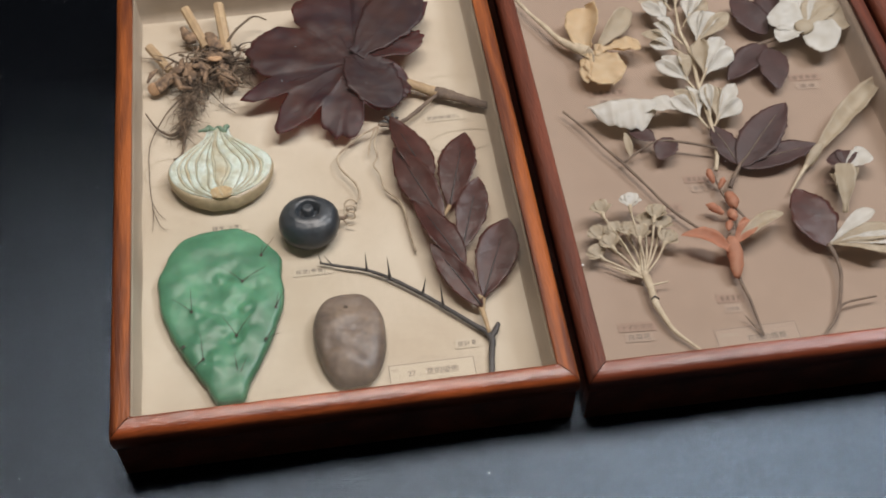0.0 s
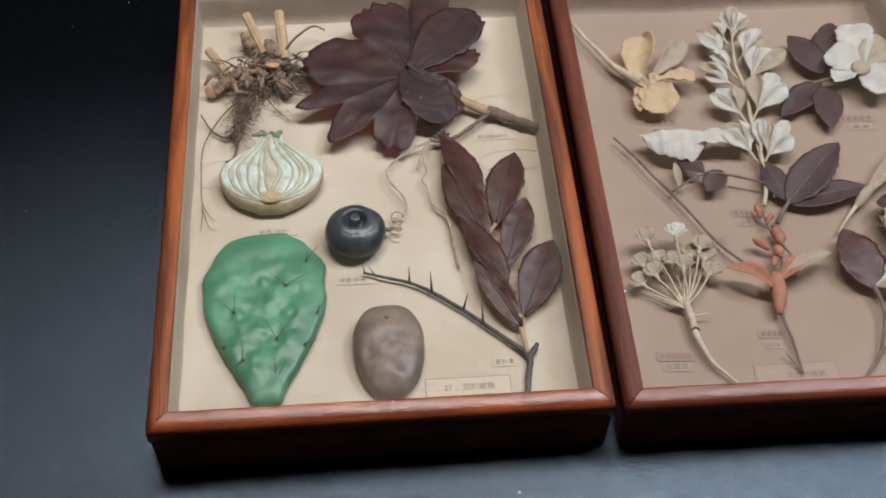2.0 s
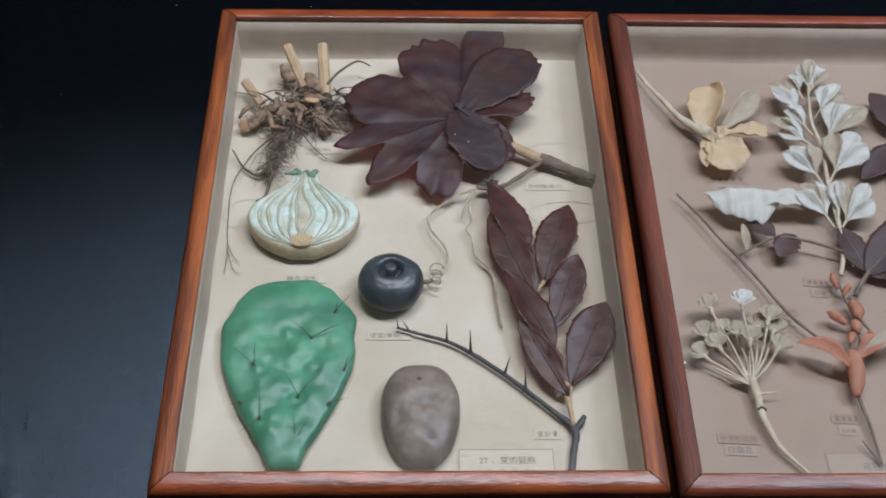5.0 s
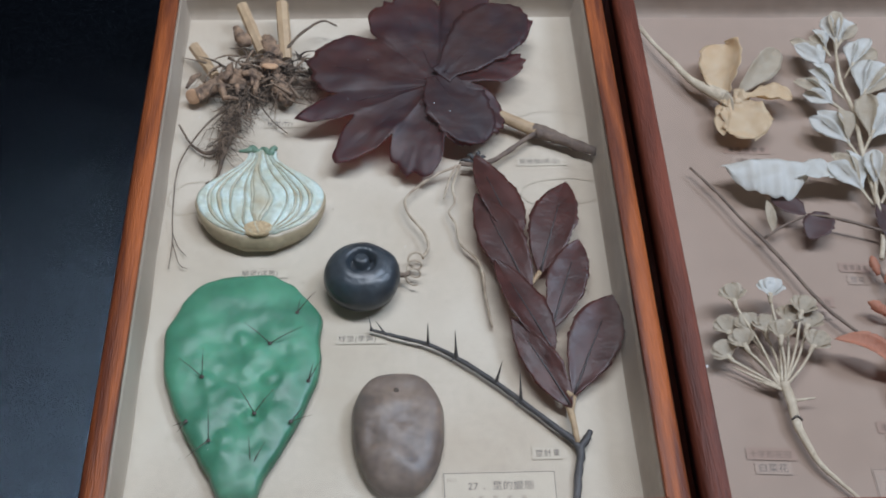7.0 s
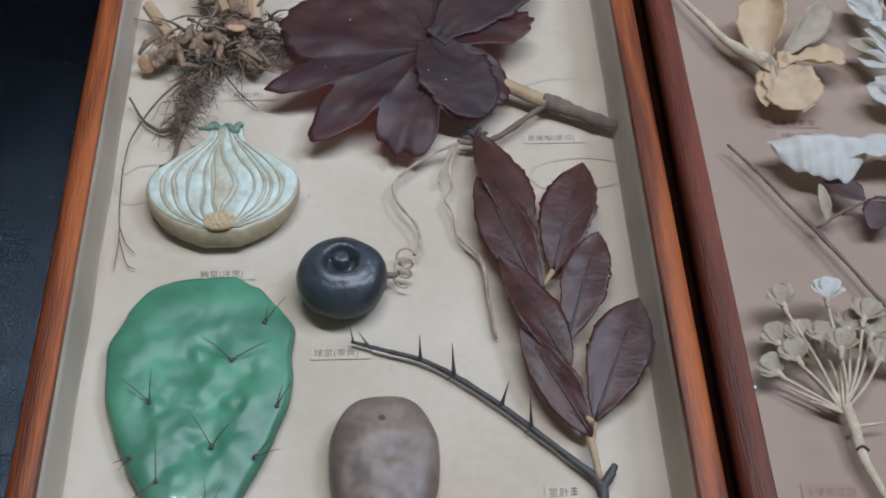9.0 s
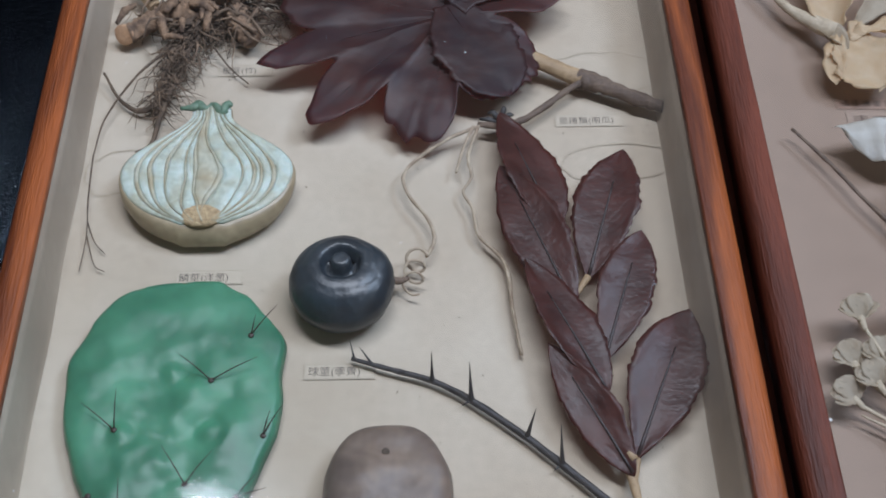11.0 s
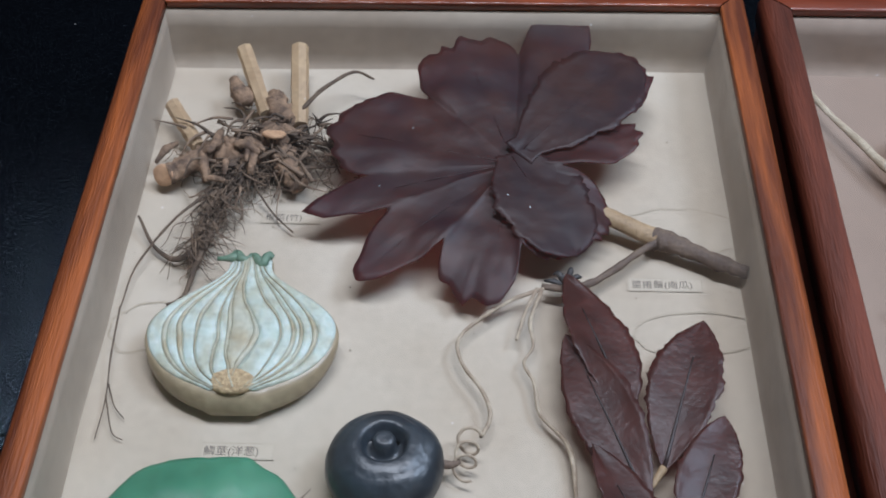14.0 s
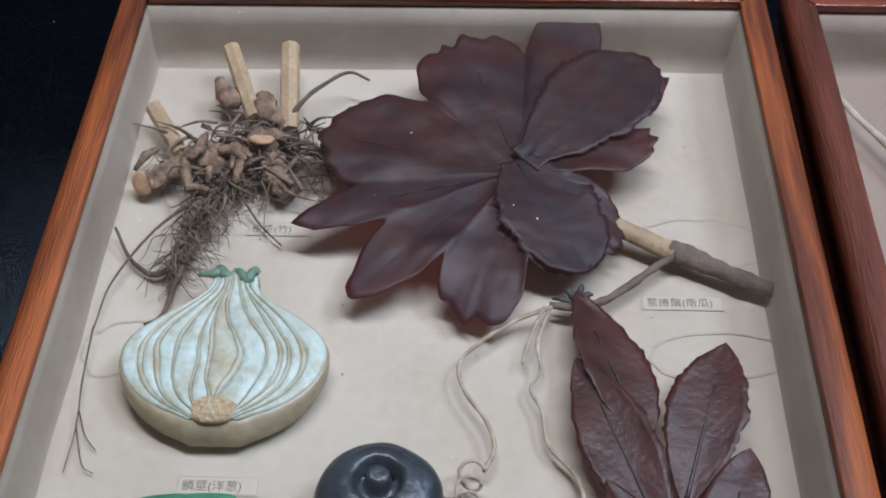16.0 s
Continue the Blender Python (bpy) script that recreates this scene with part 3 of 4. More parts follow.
    part("neck_tip", tube([(58.5, 276.5, Z + 17.5, 0.9)] + rim, 4, 8, 0.4, 5), "onion_green", ob, "green dried neck tip")


def corm():
    ob = thing("water_chestnut_corm", "round blue-black water chestnut corm model with ringed top", "corm", at=pose(0.1345, 0.1725, 0, -6, 0, 0))
    prof = [(9, Z - 1.5), (15, Z + 1), (20, Z + 6), (22.5, Z + 13), (22.2, Z + 18), (20.8, Z + 22.3), (18.6, Z + 25.2), (16.4, Z + 26.9), (15.6, Z + 27.2), (15.0, Z + 27.9), (12.6, Z + 29.0),
            (10.4, Z + 29.5), (9.2, Z + 29.2), (8.2, Z + 27.4), (7.6, Z + 24.0), (6.4, Z + 22.0), (5.2, Z + 22.2), (4.6, Z + 24.5), (4.3, Z + 27.2), (3.6, Z + 28.6), (2.4, Z + 29.0), (1.0, Z + 28.8)]
    bm = lathe(prof, 64, 0.03, 2)
    for v in bm.verts:
        r = math.hypot(v.co.x, v.co.y) * 1000
        v.co.z += 0.0009 * noise.noise(Vector((v.co.x * 90, v.co.y * 90, 2.5)))
        if r < 5.8 and v.co.z > (Z + 15) / 1000:
            v.co.y += 0.0022
    part("body", bm, "corm", ob)
    part("shoot_stub", tube([(21.5, 5, Z + 11, 1.8), (25, 5.5, Z + 10, 1.5), (28, 8, Z + 9, 1.1)], 4, 8, 0.3), "brown_twig", ob)


def thorn_branch():
    ob = thing("thorny_twig", "dark dried twig with long sharp thorns", "twig")
    zz = Z + 3.4
    part("stem", tube([(138.5, 146, zz, 0.85), (148, 142.5, zz, 1.02), (158, 139, zz, 1.19), (172, 134, zz, 1.27), (188, 124, zz, 1.44), (209, 106.5, zz, 1.53), (223, 93, zz, 1.61),
                       (240, 76, zz, 1.78), (252.5, 62, zz, 2.46), (251, 48, zz - 1, 2.21), (248, 29, zz - 2, 2.12)], 4, 8, 0.3, 1), "twig", ob)
    part("side_stub", tube([(252, 60, zz, 2.29), (256.5, 66, zz + 1, 2.3), (259.5, 71.5, zz + 1.5, 1.6)], 4, 8, 0.2, 2), "twig", ob)
    for x, y, dx, dy, h, r in ((171.8, 134, 0, 1.5, 19, 1.3), (187.6, 124.2, -0.5, 6, 19, 1.5), (209.3, 106.4, 3.5, 3, 17, 1.5), (222.6, 93.2, -0.5, 8, 18, 1.5),
                               (158, 139, 3, -2, 3, 1.0), (147, 143, -5, 4, 7, 0.9), (139.5, 146, -1.5, 5, 6, 0.8), (187.6, 124.2, -4, -3, 1, 1.0), (222.0, 93.4, -3, -3, 0.5, 1.0)):
        part("thorn", tube([(x, y, zz, r), (x + dx * 0.3, y + dy * 0.3, zz + h * 0.3, r * 0.55), (x + dx, y + dy, zz + h, 0.12)], 4, 6, 0), "twig", ob)


def leafy_branch():
    ob = thing("leafy_branch", "branch of dark purple-red dried leaves with toothed margins", "branch")
    part("stem", tube([(251.8, 64, Z + 5, 1.5), (250, 80, Z + 7, 1.9), (246, 98, Z + 9, 2.0), (238, 130, Z + 9, 1.8), (228, 170, Z + 10, 1.5), (215, 225, Z + 10, 1.1), (207, 266, Z + 11, 0.8)], 5, 8, 0.2, 3), "petiole", ob)
    leaves = (((229, 203, Z + 12), (206, 272, Z + 14), 26, 0.46, 14), ((233, 160, Z + 14), (205, 240, Z + 15), 27, 0.5, -14), ((243, 120, Z + 13), (213, 186, Z + 17), 23, 0.46, 12),
              ((250, 84, Z + 10), (220, 142, Z + 17), 20, 0.45, -16), ((240, 180, Z + 9), (261, 246, Z + 17), 29, 0.52, -6), ((243, 137, Z + 9), (265, 201, Z + 15), 24, 0.54, 10),
              ((252, 93, Z + 7), (281, 161, Z + 12), 30, 0.54, 6))
    for s, (b, t, w, fat, roll) in enumerate(leaves):
        lf = part("leaf", blade(b, t, w, fat, 0.8, 0.10, 2.0, roll, 0.8, 0.12, 0, 0.05, 40, 12, 0.4, s + 1), "holly", ob)
        mid = [tuple(Vector(b).lerp(Vector(t), k)) for k in (0.02, 0.35, 0.72)]
        part("midrib", tube([(x, y, z + 0.35 + 2.0 * math.sin(math.pi * k), r) for (x, y, z), k, r in zip(mid, (0.02, 0.35, 0.72), (0.8, 0.55, 0.3))], 4, 6, 0), "vein", lf)
    for b, t in (((240, 181, Z + 9), (233.5, 171, Z + 9)), ((252, 93, Z + 7), (250, 82, Z + 7)), ((250.6, 90, Z + 12), (246, 97, Z + 12))):
        part("leaf_stalk", tube([(*b, 1.7), (*[(p + q) / 2 for p, q in zip(b, t)], 1.5), (*t, 1.0)], 3, 7, 0.2), "petiole", ob)


def pumpkin_leaf():
    ob = thing("pumpkin_vine_leaf", "large dark purple-brown lobed leaf on a pale stalk with tendrils", "leaf")
    cx, cy = 185.0, 329.5
    # lobes: angle, reach, bluntness, rise of the tip; then the notch after each, going round to the left
    lobes = ((23, 62, 1.9, 0), (46, 86, 3.0, 4), (75, 98, 3.0, 7), (108, 79, 4.0, 5), (168, 85, 2.6, 1), (197, 95, 1.3, -4), (222.5, 92, 1.25, -8), (260, 73, 3.0, -11), (300, 53, 3.6, -9))
    notch = ((28.5, 54), (61, 72.5), (87, 69), (134, 54), (187.5, 64.5), (206.5, 60), (236, 55), (273, 46.5), (351.5, 20))

    def reach(a):
        for k, (an, r, p, up) in enumerate(lobes):
            n0, n1 = notch[k - 1], notch[k]
            lo = n0[0] - (360 if k == 0 else 0)
            aa = a - 360 if k == 0 and a > 330 else a
            if lo <= aa <= n1[0]:
                na, nr = (lo, n0[1]) if aa < an else n1
                s = abs(aa - an) / max(abs(na - an), 1e-6)
                f = (1 - min(s, 1) ** p) ** 0.8
                return nr + (r - nr) * f, up * f, 1 - s
        return 30, 0, 0

    bm = bmesh.new()
    layers = []
    n, m = 288, 22
    for lay in (0, 1):
        top = bm.verts.new((cx / 1000, cy / 1000, (Z + 22 - lay * 0.5) / 1000))
        rows = []
        for i in range(1, m + 1):
            s = i / m
            row = []
            for k in range(n):
                a = 360 * k / n
                r, up, mid = reach(a)
                jag = noise.noise(Vector((a * 0.22, 1.3, 0))) * 0.04 + (abs(noise.noise(Vector((a * 0.21, 7.3, 0)))) - 0.2) * -0.085
                rr = r * s * (1 + jag * s ** 3)
                x, y = rr * math.cos(radians(a)), rr * math.sin(radians(a))
                z = Z + 22 + up * s ** 1.5 + 3.2 * math.sin(math.pi * s * 0.8) - 0.9 * (1 - mid) ** 1.3 * s ** 0.7 * (1.0 if r > 40 else 0.3)
                z += 3.0 * noise.noise(Vector((x * 0.045, y * 0.045, 4.4))) * s + 0.9 * noise.noise(Vector((x * 0.13, y * 0.13, 8.4)))
                z += 2.6 * noise.noise(Vector((x * 0.03, y * 0.07, 6.1))) * s
                if 272 < a < 331:
                    z += 0.8 * math.sin(math.pi * (a - 272) / 59) * s * (1 - 0.4 * s)
                row.append(bm.verts.new(((cx + x) / 1000, (cy + y) / 1000, (min(z, Z + 33.5) - lay * 0.5) / 1000)))
            rows.append(row)
        for k in range(n):
            f = (top, rows[0][k], rows[0][(k + 1) % n])
            bm.faces.new(f if lay == 0 else f[::-1])
        for r0, r1 in zip(rows, rows[1:]):
            for k in range(n):
                f = (r0[k], r1[k], r1[(k + 1) % n], r0[(k + 1) % n])
                bm.faces.new(f if lay == 0 else f[::-1])
        layers.append(rows[-1])
    for k in range(n):
        bm.faces.new((layers[0][k], layers[1][k], layers[1][(k + 1) % n], layers[0][(k + 1) % n]))
    blade_ = part("blade", bm, "leaf", ob, "broad dark lobed leaf blade")
    # the two lobes that lie folded over the rest
    for base, tip, wide, fat, roll, seed in (((183, 332, Z + 26.5), (211, 280, Z + 17), 43, 0.52, -6, 3), ((187, 331, Z + 27), (242, 393, Z + 29), 44, 0.60, 6, 5)):
        fold = part("folded_lobe", blade(base, tip, wide, fat, 0.5, 0.02, 2.0, roll, 1.0, 0.13, 0, 0.35, 44, 14, 0.4, seed), "leaf", ob)
        mid = [(Vector(base).lerp(Vector(tip), k), k) for k in (0.04, 0.4, 0.8)]
        part("vein", tube([(p.x, p.y, p.z + 2.0 * math.sin(math.pi * k), 0.4 - 0.3 * k) for p, k in mid], 5, 6, 0), "leaf", fold)
    for an, r, p, up in lobes:
        rib = []
        for q in (0.03, 0.3, 0.6, 0.85):
            z = Z + 22 + up * q ** 1.5 + 3.2 * math.sin(math.pi * q * 0.8) + (0.8 * math.sin(math.pi * (an - 272) / 59) * q * (1 - 0.4 * q) if 272 < an < 331 else 0)
            x, y = r * q * math.cos(radians(an)), r * q * math.sin(radians(an))
            z += 3.0 * noise.noise(Vector((x * 0.045, y * 0.045, 4.4))) * q + 0.9 * noise.noise(Vector((x * 0.13, y * 0.13, 8.4)))
            z += 2.6 * noise.noise(Vector((x * 0.03, y * 0.07, 6.1))) * q
            rib.append((cx + x, cy + y, min(z, Z + 33.5) - 0.2, 0.42 * (1 - q) + 0.1))
        part("vein", tube(rib, 6, 6, 0), "leaf", blade_)
    part("leaf_stalk", tube([(187, 322.5, Z + 16, 2.0), (208, 316, Z + 13, 3.8), (228, 307, Z + 11, 4.0), (247, 298, Z + 8, 4.2)], 6, 10, 0.12, 4), "petiole", ob, "pale tan leaf stalk")
    part("vine_stem", tube([(243, 300, Z + 8, 4.2), (250, 297, Z + 8, 4.8), (258, 293, Z + 8, 4.0), (270, 286, Z + 8, 3.6), (284, 279, Z + 8, 3.0)], 5, 10, 0.35, 6), "brown_twig", ob, "rough grey-brown vine stem")
    part("side_stalk", tube([(247, 296, Z + 9, 1.7), (236, 288, Z + 8, 1.5), (222, 276, Z + 8, 1.5), (209, 269, Z + 9, 1.9), (196, 269, Z + 10, 1.2)], 5, 8, 0.4, 8), "brown_twig", ob)
    for dx, dy, h in ((-6, 4, 5), (2, 6, 6), (6, 3, 4), (-2, -4, 3), (-10, 2, 2)):
        part("dry_bract", tube([(207, 270, Z + 9, 1.2), (207 + dx * 0.6, 270 + dy * 0.6, Z + 9 + h, 1.3), (207 + dx, 270 + dy, Z + 9 + h * 0.6, 0.4)], 3, 6, 0.4, dx), "twig", ob)
    coil = [(197, 268, Z + 10, 0.9), (181, 261, Z + 9, 0.9), (166, 249, Z + 8, 0.8), (161, 240, Z + 8, 0.8), (163.5, 229, Z + 8, 0.8), (171, 217, Z + 8, 0.8), (174.5, 205, Z + 8, 0.9), (171, 195.5, Z + 8, 0.9)]
    for k in range(22):
        a = k * 0.85
        coil.append((166.5 + 4.2 * math.cos(a + 0.3) - 0.12 * k, 196 - 0.85 * k + 2.2 * math.sin(a), Z + 8 + 3.2 * math.sin(a + 0.3), 0.75 - 0.012 * k))
    part("tendril", tube(coil, 4, 7, 0.25, 3), "tendril", ob, "coiled pale dried tendril")
    part("tendril", tube([(194, 268, Z + 10, 0.8), (189, 256, Z + 9, 0.8), (186, 246, Z + 7, 0.7), (185, 243, Z + 7, 0.6)], 4, 7, 0.25, 4), "tendril", ob)
    part("tendril", tube([(196, 267, Z + 10, 0.8), (191, 252, Z + 8, 0.9), (192, 240, Z + 7, 0.7), (188, 232, Z + 6, 0.7), (192, 222, Z + 6, 0.8), (194, 208, Z + 5, 0.8), (203, 196, Z + 5, 1.0),
                         (206, 186, Z + 5, 1.1), (206.5, 176, Z + 4, 0.9), (207, 168, Z + 4, 0.8), (209.5, 146, Z + 3, 0.7)], 5, 7, 0.3, 5), "tendril", ob)


def bamboo_root():
    ob = thing("bamboo_rhizome", "bamboo rhizome with cut stubs and a tangle of fine roots", "root", at=pose(0.005, 0, 0))
    rng = random.Random(5)
    for a, b, r in (((64, 372, Z + 12), (49.5, 409, Z + 21), 4.0), ((80, 366, Z + 10), (76.5, 410, Z + 21), 4.5), ((34, 352, Z + 10), (18.5, 376, Z + 15), 3.8)):
        mid = [(p + q) / 2 for p, q in zip(a, b)]
        part("culm_stub", tube([(*a, r * 0.9), (*mid, r), (*b, r * 0.97)], 5, 7, 0.10, r), "bamboo", ob, "cut pale bamboo stub", False)
    for pts, m in ((((22, 334, Z + 10, 5.0), (30, 340, Z + 10, 5.4), (38, 347, Z + 10, 4.6), (46, 350, Z + 11, 5.4)), "rhizome"),
                   (((44, 346, Z + 11, 5.0), (56, 344, Z + 12, 5.8), (66, 347, Z + 12, 5.2), (80, 346, Z + 10, 4.2)), "rhizome"),
                   (((66, 362, Z + 12, 4.0), (67, 356, Z + 15, 5.0), (70, 350, Z + 18, 5.6), (71, 347, Z + 19, 5.4)), "rhizome"),
                   (((72, 345, Z + 13, 4.6), (78, 336, Z + 11, 5.6), (84, 328, Z + 8, 4.2)), "rhizome"),
                   (((57, 382, Z + 12, 3.0), (50, 384, Z + 14, 4.5), (46, 392, Z + 17, 2.0)), "rhizome"),
                   (((66, 384, Z + 13, 3.5), (68, 378, Z + 14, 5.2), (74, 366, Z + 12, 4.6)), "rhizome")):
        part("rhizome_joint", tube(pts, 7, 12, 0.5, pts[0][0]), m, ob)
    for x, y, z, r, rx, ry in ((71, 346, Z + 24.5, 5.0, -25, 5), (20.5, 333, Z + 10, 5.4, 60, -50)):
        d = placed(lathe([(r, -1.2), (r, 0), (r * 0.9, 0.4), (r * 0.4, 0.1)], 18, 0.2, x), pose(x / 1000, y / 1000, z / 1000, rx, ry, 0))
        part("cut_face", d, "cut", ob, "pale cut end")
    knots = bmesh.new()
    for k in range(26):
        x, y = rng.gauss(58, 17), rng.gauss(349, 9)
        x = min(max(x, 24), 92)
        a, ln = rng.uniform(0, 6.28), rng.uniform(6, 15)
        z, r = Z + rng.uniform(9, 20), rng.uniform(1.3, 2.6)
        add_tube(knots, [(x, y, z, r * 0.7), (x + math.cos(a) * ln * 0.5, y + math.sin(a) * ln * 0.5, z + 2, r), (x + math.cos(a) * ln, y + math.sin(a) * ln, z + rng.uniform(-3, 3), r * 0.6)], 4, 7, 0.5, k)
    tagged(part("root_knots", knots, "rhizome", ob), kind="stuff")
    wood = bmesh.new()
    for k in range(150):
        x, y = rng.gauss(68, 17), rng.gauss(349, 11)
        x, y = min(max(x, 26), 100), min(max(y, 322), 374)
        a = rng.uniform(0, 6.28)
        ln = rng.uniform(8, 24)
        z = Z + rng.uniform(5, 20)
        bx, by = math.cos(a) * ln, math.sin(a) * ln * 0.8
        add_tube(wood, [(x, y, z, rng.uniform(0.6, 1.3)), (x + bx * 0.5 + rng.uniform(-3, 3), y + by * 0.5 + rng.uniform(-3, 3), min(z + rng.uniform(-3, 4), Z + 26), 0.6), (x + bx, y + by, max(z + rng.uniform(-8, 3), Z + 1), 0.2)], 3, 5, 0.4, k)
    tagged(part("root_stub", wood, "rootlet", ob), kind="stuff")
    bundle = ((60, 346, 15), (53, 332, 12), (48, 318, 9), (44, 304, 6), (40, 286, 4))
    for k in range(7):
        ph = k * 0.9
        part("root_strand", tube([(x + math.cos(ph + i * 1.3) * (6 - i), y + math.sin(ph + i * 1.3) * (3 - 0.5 * i), Z + z + 1.5 * math.sin(ph + i), 1.0 - 0.15 * i) for i, (x, y, z) in enumerate(bundle)], 5, 6, 0.5, k), "rootlet", ob)
    hair = bmesh.new()
    for k in range(420):
        if k < 250:
            q = rng.random() ** 0.8 * 3.99
            i, f = int(q), q - int(q)
            x, y = (bundle[i][c] * (1 - f) + bundle[i + 1][c] * f for c in (0, 1))
            x, y = x + rng.gauss(0, 5.5 - q), y + rng.gauss(0, 4)
            a = rng.gauss(-1.9, 1.1)
            ln = rng.uniform(6, 20)
        else:
            x, y = rng.gauss(70, 16), rng.gauss(350, 11)
            a = rng.uniform(0, 6.28)
            ln = rng.uniform(8, 26)
        x, y = min(max(x, 18), 108), min(max(y, 284), 385)
        z = Z + rng.uniform(3, 18)
        pts = [(x, y, z, 0.36)]
        for s in range(4):
            a += rng.gauss(0, 0.95)
            x += math.cos(a) * ln / 4
            y += math.sin(a) * ln / 4
            z = max(Z + 0.8, z + rng.gauss(-2.2, 2))
            pts.append((max(x, 13.5), y, z, 0.30 - 0.06 * s))
        add_tube(hair, pts, 2, 4, 0, k)
    tagged(part("rootlets", hair, "rootlet", ob), kind="stuff")
    for pts, r in (([(80, 372, Z + 14), (90, 383, Z + 18), (104, 394, Z + 19), (114, 389, Z + 19)], 1.3), ([(95, 354, Z + 12), (108, 369, Z + 16), (120, 376, Z + 17), (131, 362, Z + 15)], 1.2),
                   ([(96, 350, Z + 12), (104, 362, Z + 14), (118, 379, Z + 17)], 1.0), ([(46, 300, Z + 6), (42, 285, Z + 5), (39, 268, Z + 3), (32, 264, Z + 2)], 1.7),
                   ([(44, 300, Z + 6), (34, 288, Z + 4), (22, 296, Z + 3), (13, 310, Z + 8)], 1.5), ([(40, 322, Z + 8), (28, 303, Z + 10), (16, 282, Z + 5), (13, 262, Z + 3)], 0.8),
                   ([(14, 258, Z + 8), (14, 235, Z + 5), (15, 215, Z + 2), (14, 196, Z + 1.5)], 0.45), ([(15, 222, Z + 3), (19, 212, Z + 2), (24, 206, Z + 1.2)], 0.35),
                   ([(15, 216, Z + 3), (20, 200, Z + 1.5), (25, 196, Z + 1.2)], 0.3), ([(62, 330, Z + 8), (72, 316, Z + 4), (82, 306, Z + 2)], 0.6)):
        part("long_root", tube([(x, y, z, r * (1 - 0.2 * i)) for i, (x, y, z) in enumerate(pts)], 5, 6, 0.4, pts[0][0]), "rootlet", ob)


cactus_pad()
tuber()
onion()
corm()
thorn_branch()
leafy_branch()
pumpkin_leaf()
bamboo_root()


# ---- labels ----
def lettering(text, x, y, z, size, turn, mat, parent, wide=1.0):
    """Printed characters lying flat, their lower left at x, y (mm)."""
    cu = bpy.data.curves.new("lettering", "FONT")
    cu.body, cu.size, cu.resolution_u = text, size / 1000, 2
    tmp = bpy.data.objects.new("lettering", cu)
    me = bpy.data.meshes.new_from_object(tmp)
    bpy.data.objects.remove(tmp)
    me.materials.append(M[mat])
    ob = new("lettering", me)
    ob.matrix_basis = pose(x / 1000, y / 1000, z / 1000, 0, 0, turn) @ Matrix.Diagonal((wide, 1, 1, 1))
    ob.parent = parent
    return ob


def bars(x, y, z, w, h, n, turn, mat, parent):
    """Characters too faint to read, as short bars."""
    rng = random.Random(int(x * 10))
    bm = bmesh.new()
    for k in range(n):
        cw = w / n
        for r in range(3):
            x0, y0 = k * cw + cw * 0.12, h * (0.08 + r * 0.32)
            b = [(x0, y0), (x0 + cw * rng.uniform(0.55, 0.78), y0), (x0 + cw * 0.75, y0 + h * 0.16), (x0, y0 + h * 0.16)]
            bm.faces.new([bm.verts.new((p / 1000, q / 1000, 0)) for p, q in b])
        x0 = k * cw + cw * rng.uniform(0.3, 0.5)
        bm.faces.new([bm.verts.new((p / 1000, q / 1000, 0.00003)) for p, q in ((x0, 0), (x0 + cw * 0.13, 0), (x0 + cw * 0.13, h), (x0, h))])
    ob = part("lettering", bm, mat, parent, smooth=False)
    ob.matrix_basis = pose(x / 1000, y / 1000, z / 1000, 0, 0, turn)
    return ob


def paper_label(x, y, w, h, turn, paper="label", label="small cream printed paper label glued to the bed", edge=True):
    ob = thing("paper_label", label, "label", "printed labels", at=pose(x / 1000, y / 1000, (Z - 1.25) / 1000, 0, 0, turn))
    part("slip", box(0, 0, 0, w / 1000, h / 1000, 0.0001), paper, ob, smooth=False)
    if edge:
        bm = bmesh.new()
        for x0, y0, x1, y1 in ((0.3, 0.3, w - 0.3, 0.5), (0.3, h - 0.5, w - 0.3, h - 0.3), (0.3, 0.5, 0.5, h - 0.5), (w - 0.5, 0.5, w - 0.3, h - 0.5)):
            bm.faces.new([bm.verts.new((p / 1000, q / 1000, 0.00013)) for p, q in ((x0, y0), (x1, y0), (x1, y1), (x0, y1))])
        part("printed_border", bm, "ink_faint" if paper != "title" else "ink", ob, smooth=False)
    return ob


for text, x, y, w in (("鱗莖(洋葱)", 60.5, 189.5, 29.5), ("球莖(荸薺)", 118.3, 139, 29.5), ("莖捲鬚(南瓜)", 233.2, 276.5, 32.5), ("根莖(竹)", 71.5, 314.5, 27)):
    lab = paper_label(x, y, w, 7.6, 0)
    lettering(text, 1.6, 2.0, 0.14, 4.7, 0, "ink", lab)
lab = paper_label(226.5, 57.5, 16.5, 8, 0)
lettering("莖針", 1.5, 2.0, 0.14, 4.7, 0, "ink", lab)
bars(11.2, 2.0, 0.14, 4.2, 4.2, 1, 0, "ink", lab)
card = paper_label(176.8, 27.5, 59.8, 21.5, 0, "label", "cream title card with a ruled border and printed heading", False)
bm = bmesh.new()
for x0, y0, x1, y1 in ((0.5, 0.5, 59.3, 0.9), (0.5, 20.6, 59.3, 21.0), (0.5, 0.9, 0.9, 20.6), (58.9, 0.9, 59.3, 20.6)):
    bm.faces.new([bm.verts.new((p / 1000, q / 1000, 0.00013)) for p, q in ((x0, y0), (x1, y0), (x1, y1), (x0, y1))])
part("printed_border", bm, "ink", card, smooth=False)
lettering("NO.", 2.2, 15.8, 0.14, 3.2, 0, "ink_faint", card)
lettering("27 ．莖的變態", 13.0, 11.2, 0.14, 5.6, 0, "ink", card)
for k in range(4):
    bars(18 + k * 7.5, 4.4, 0.14, 3.4, 3.2, 1, 0, "ink_faint", card)

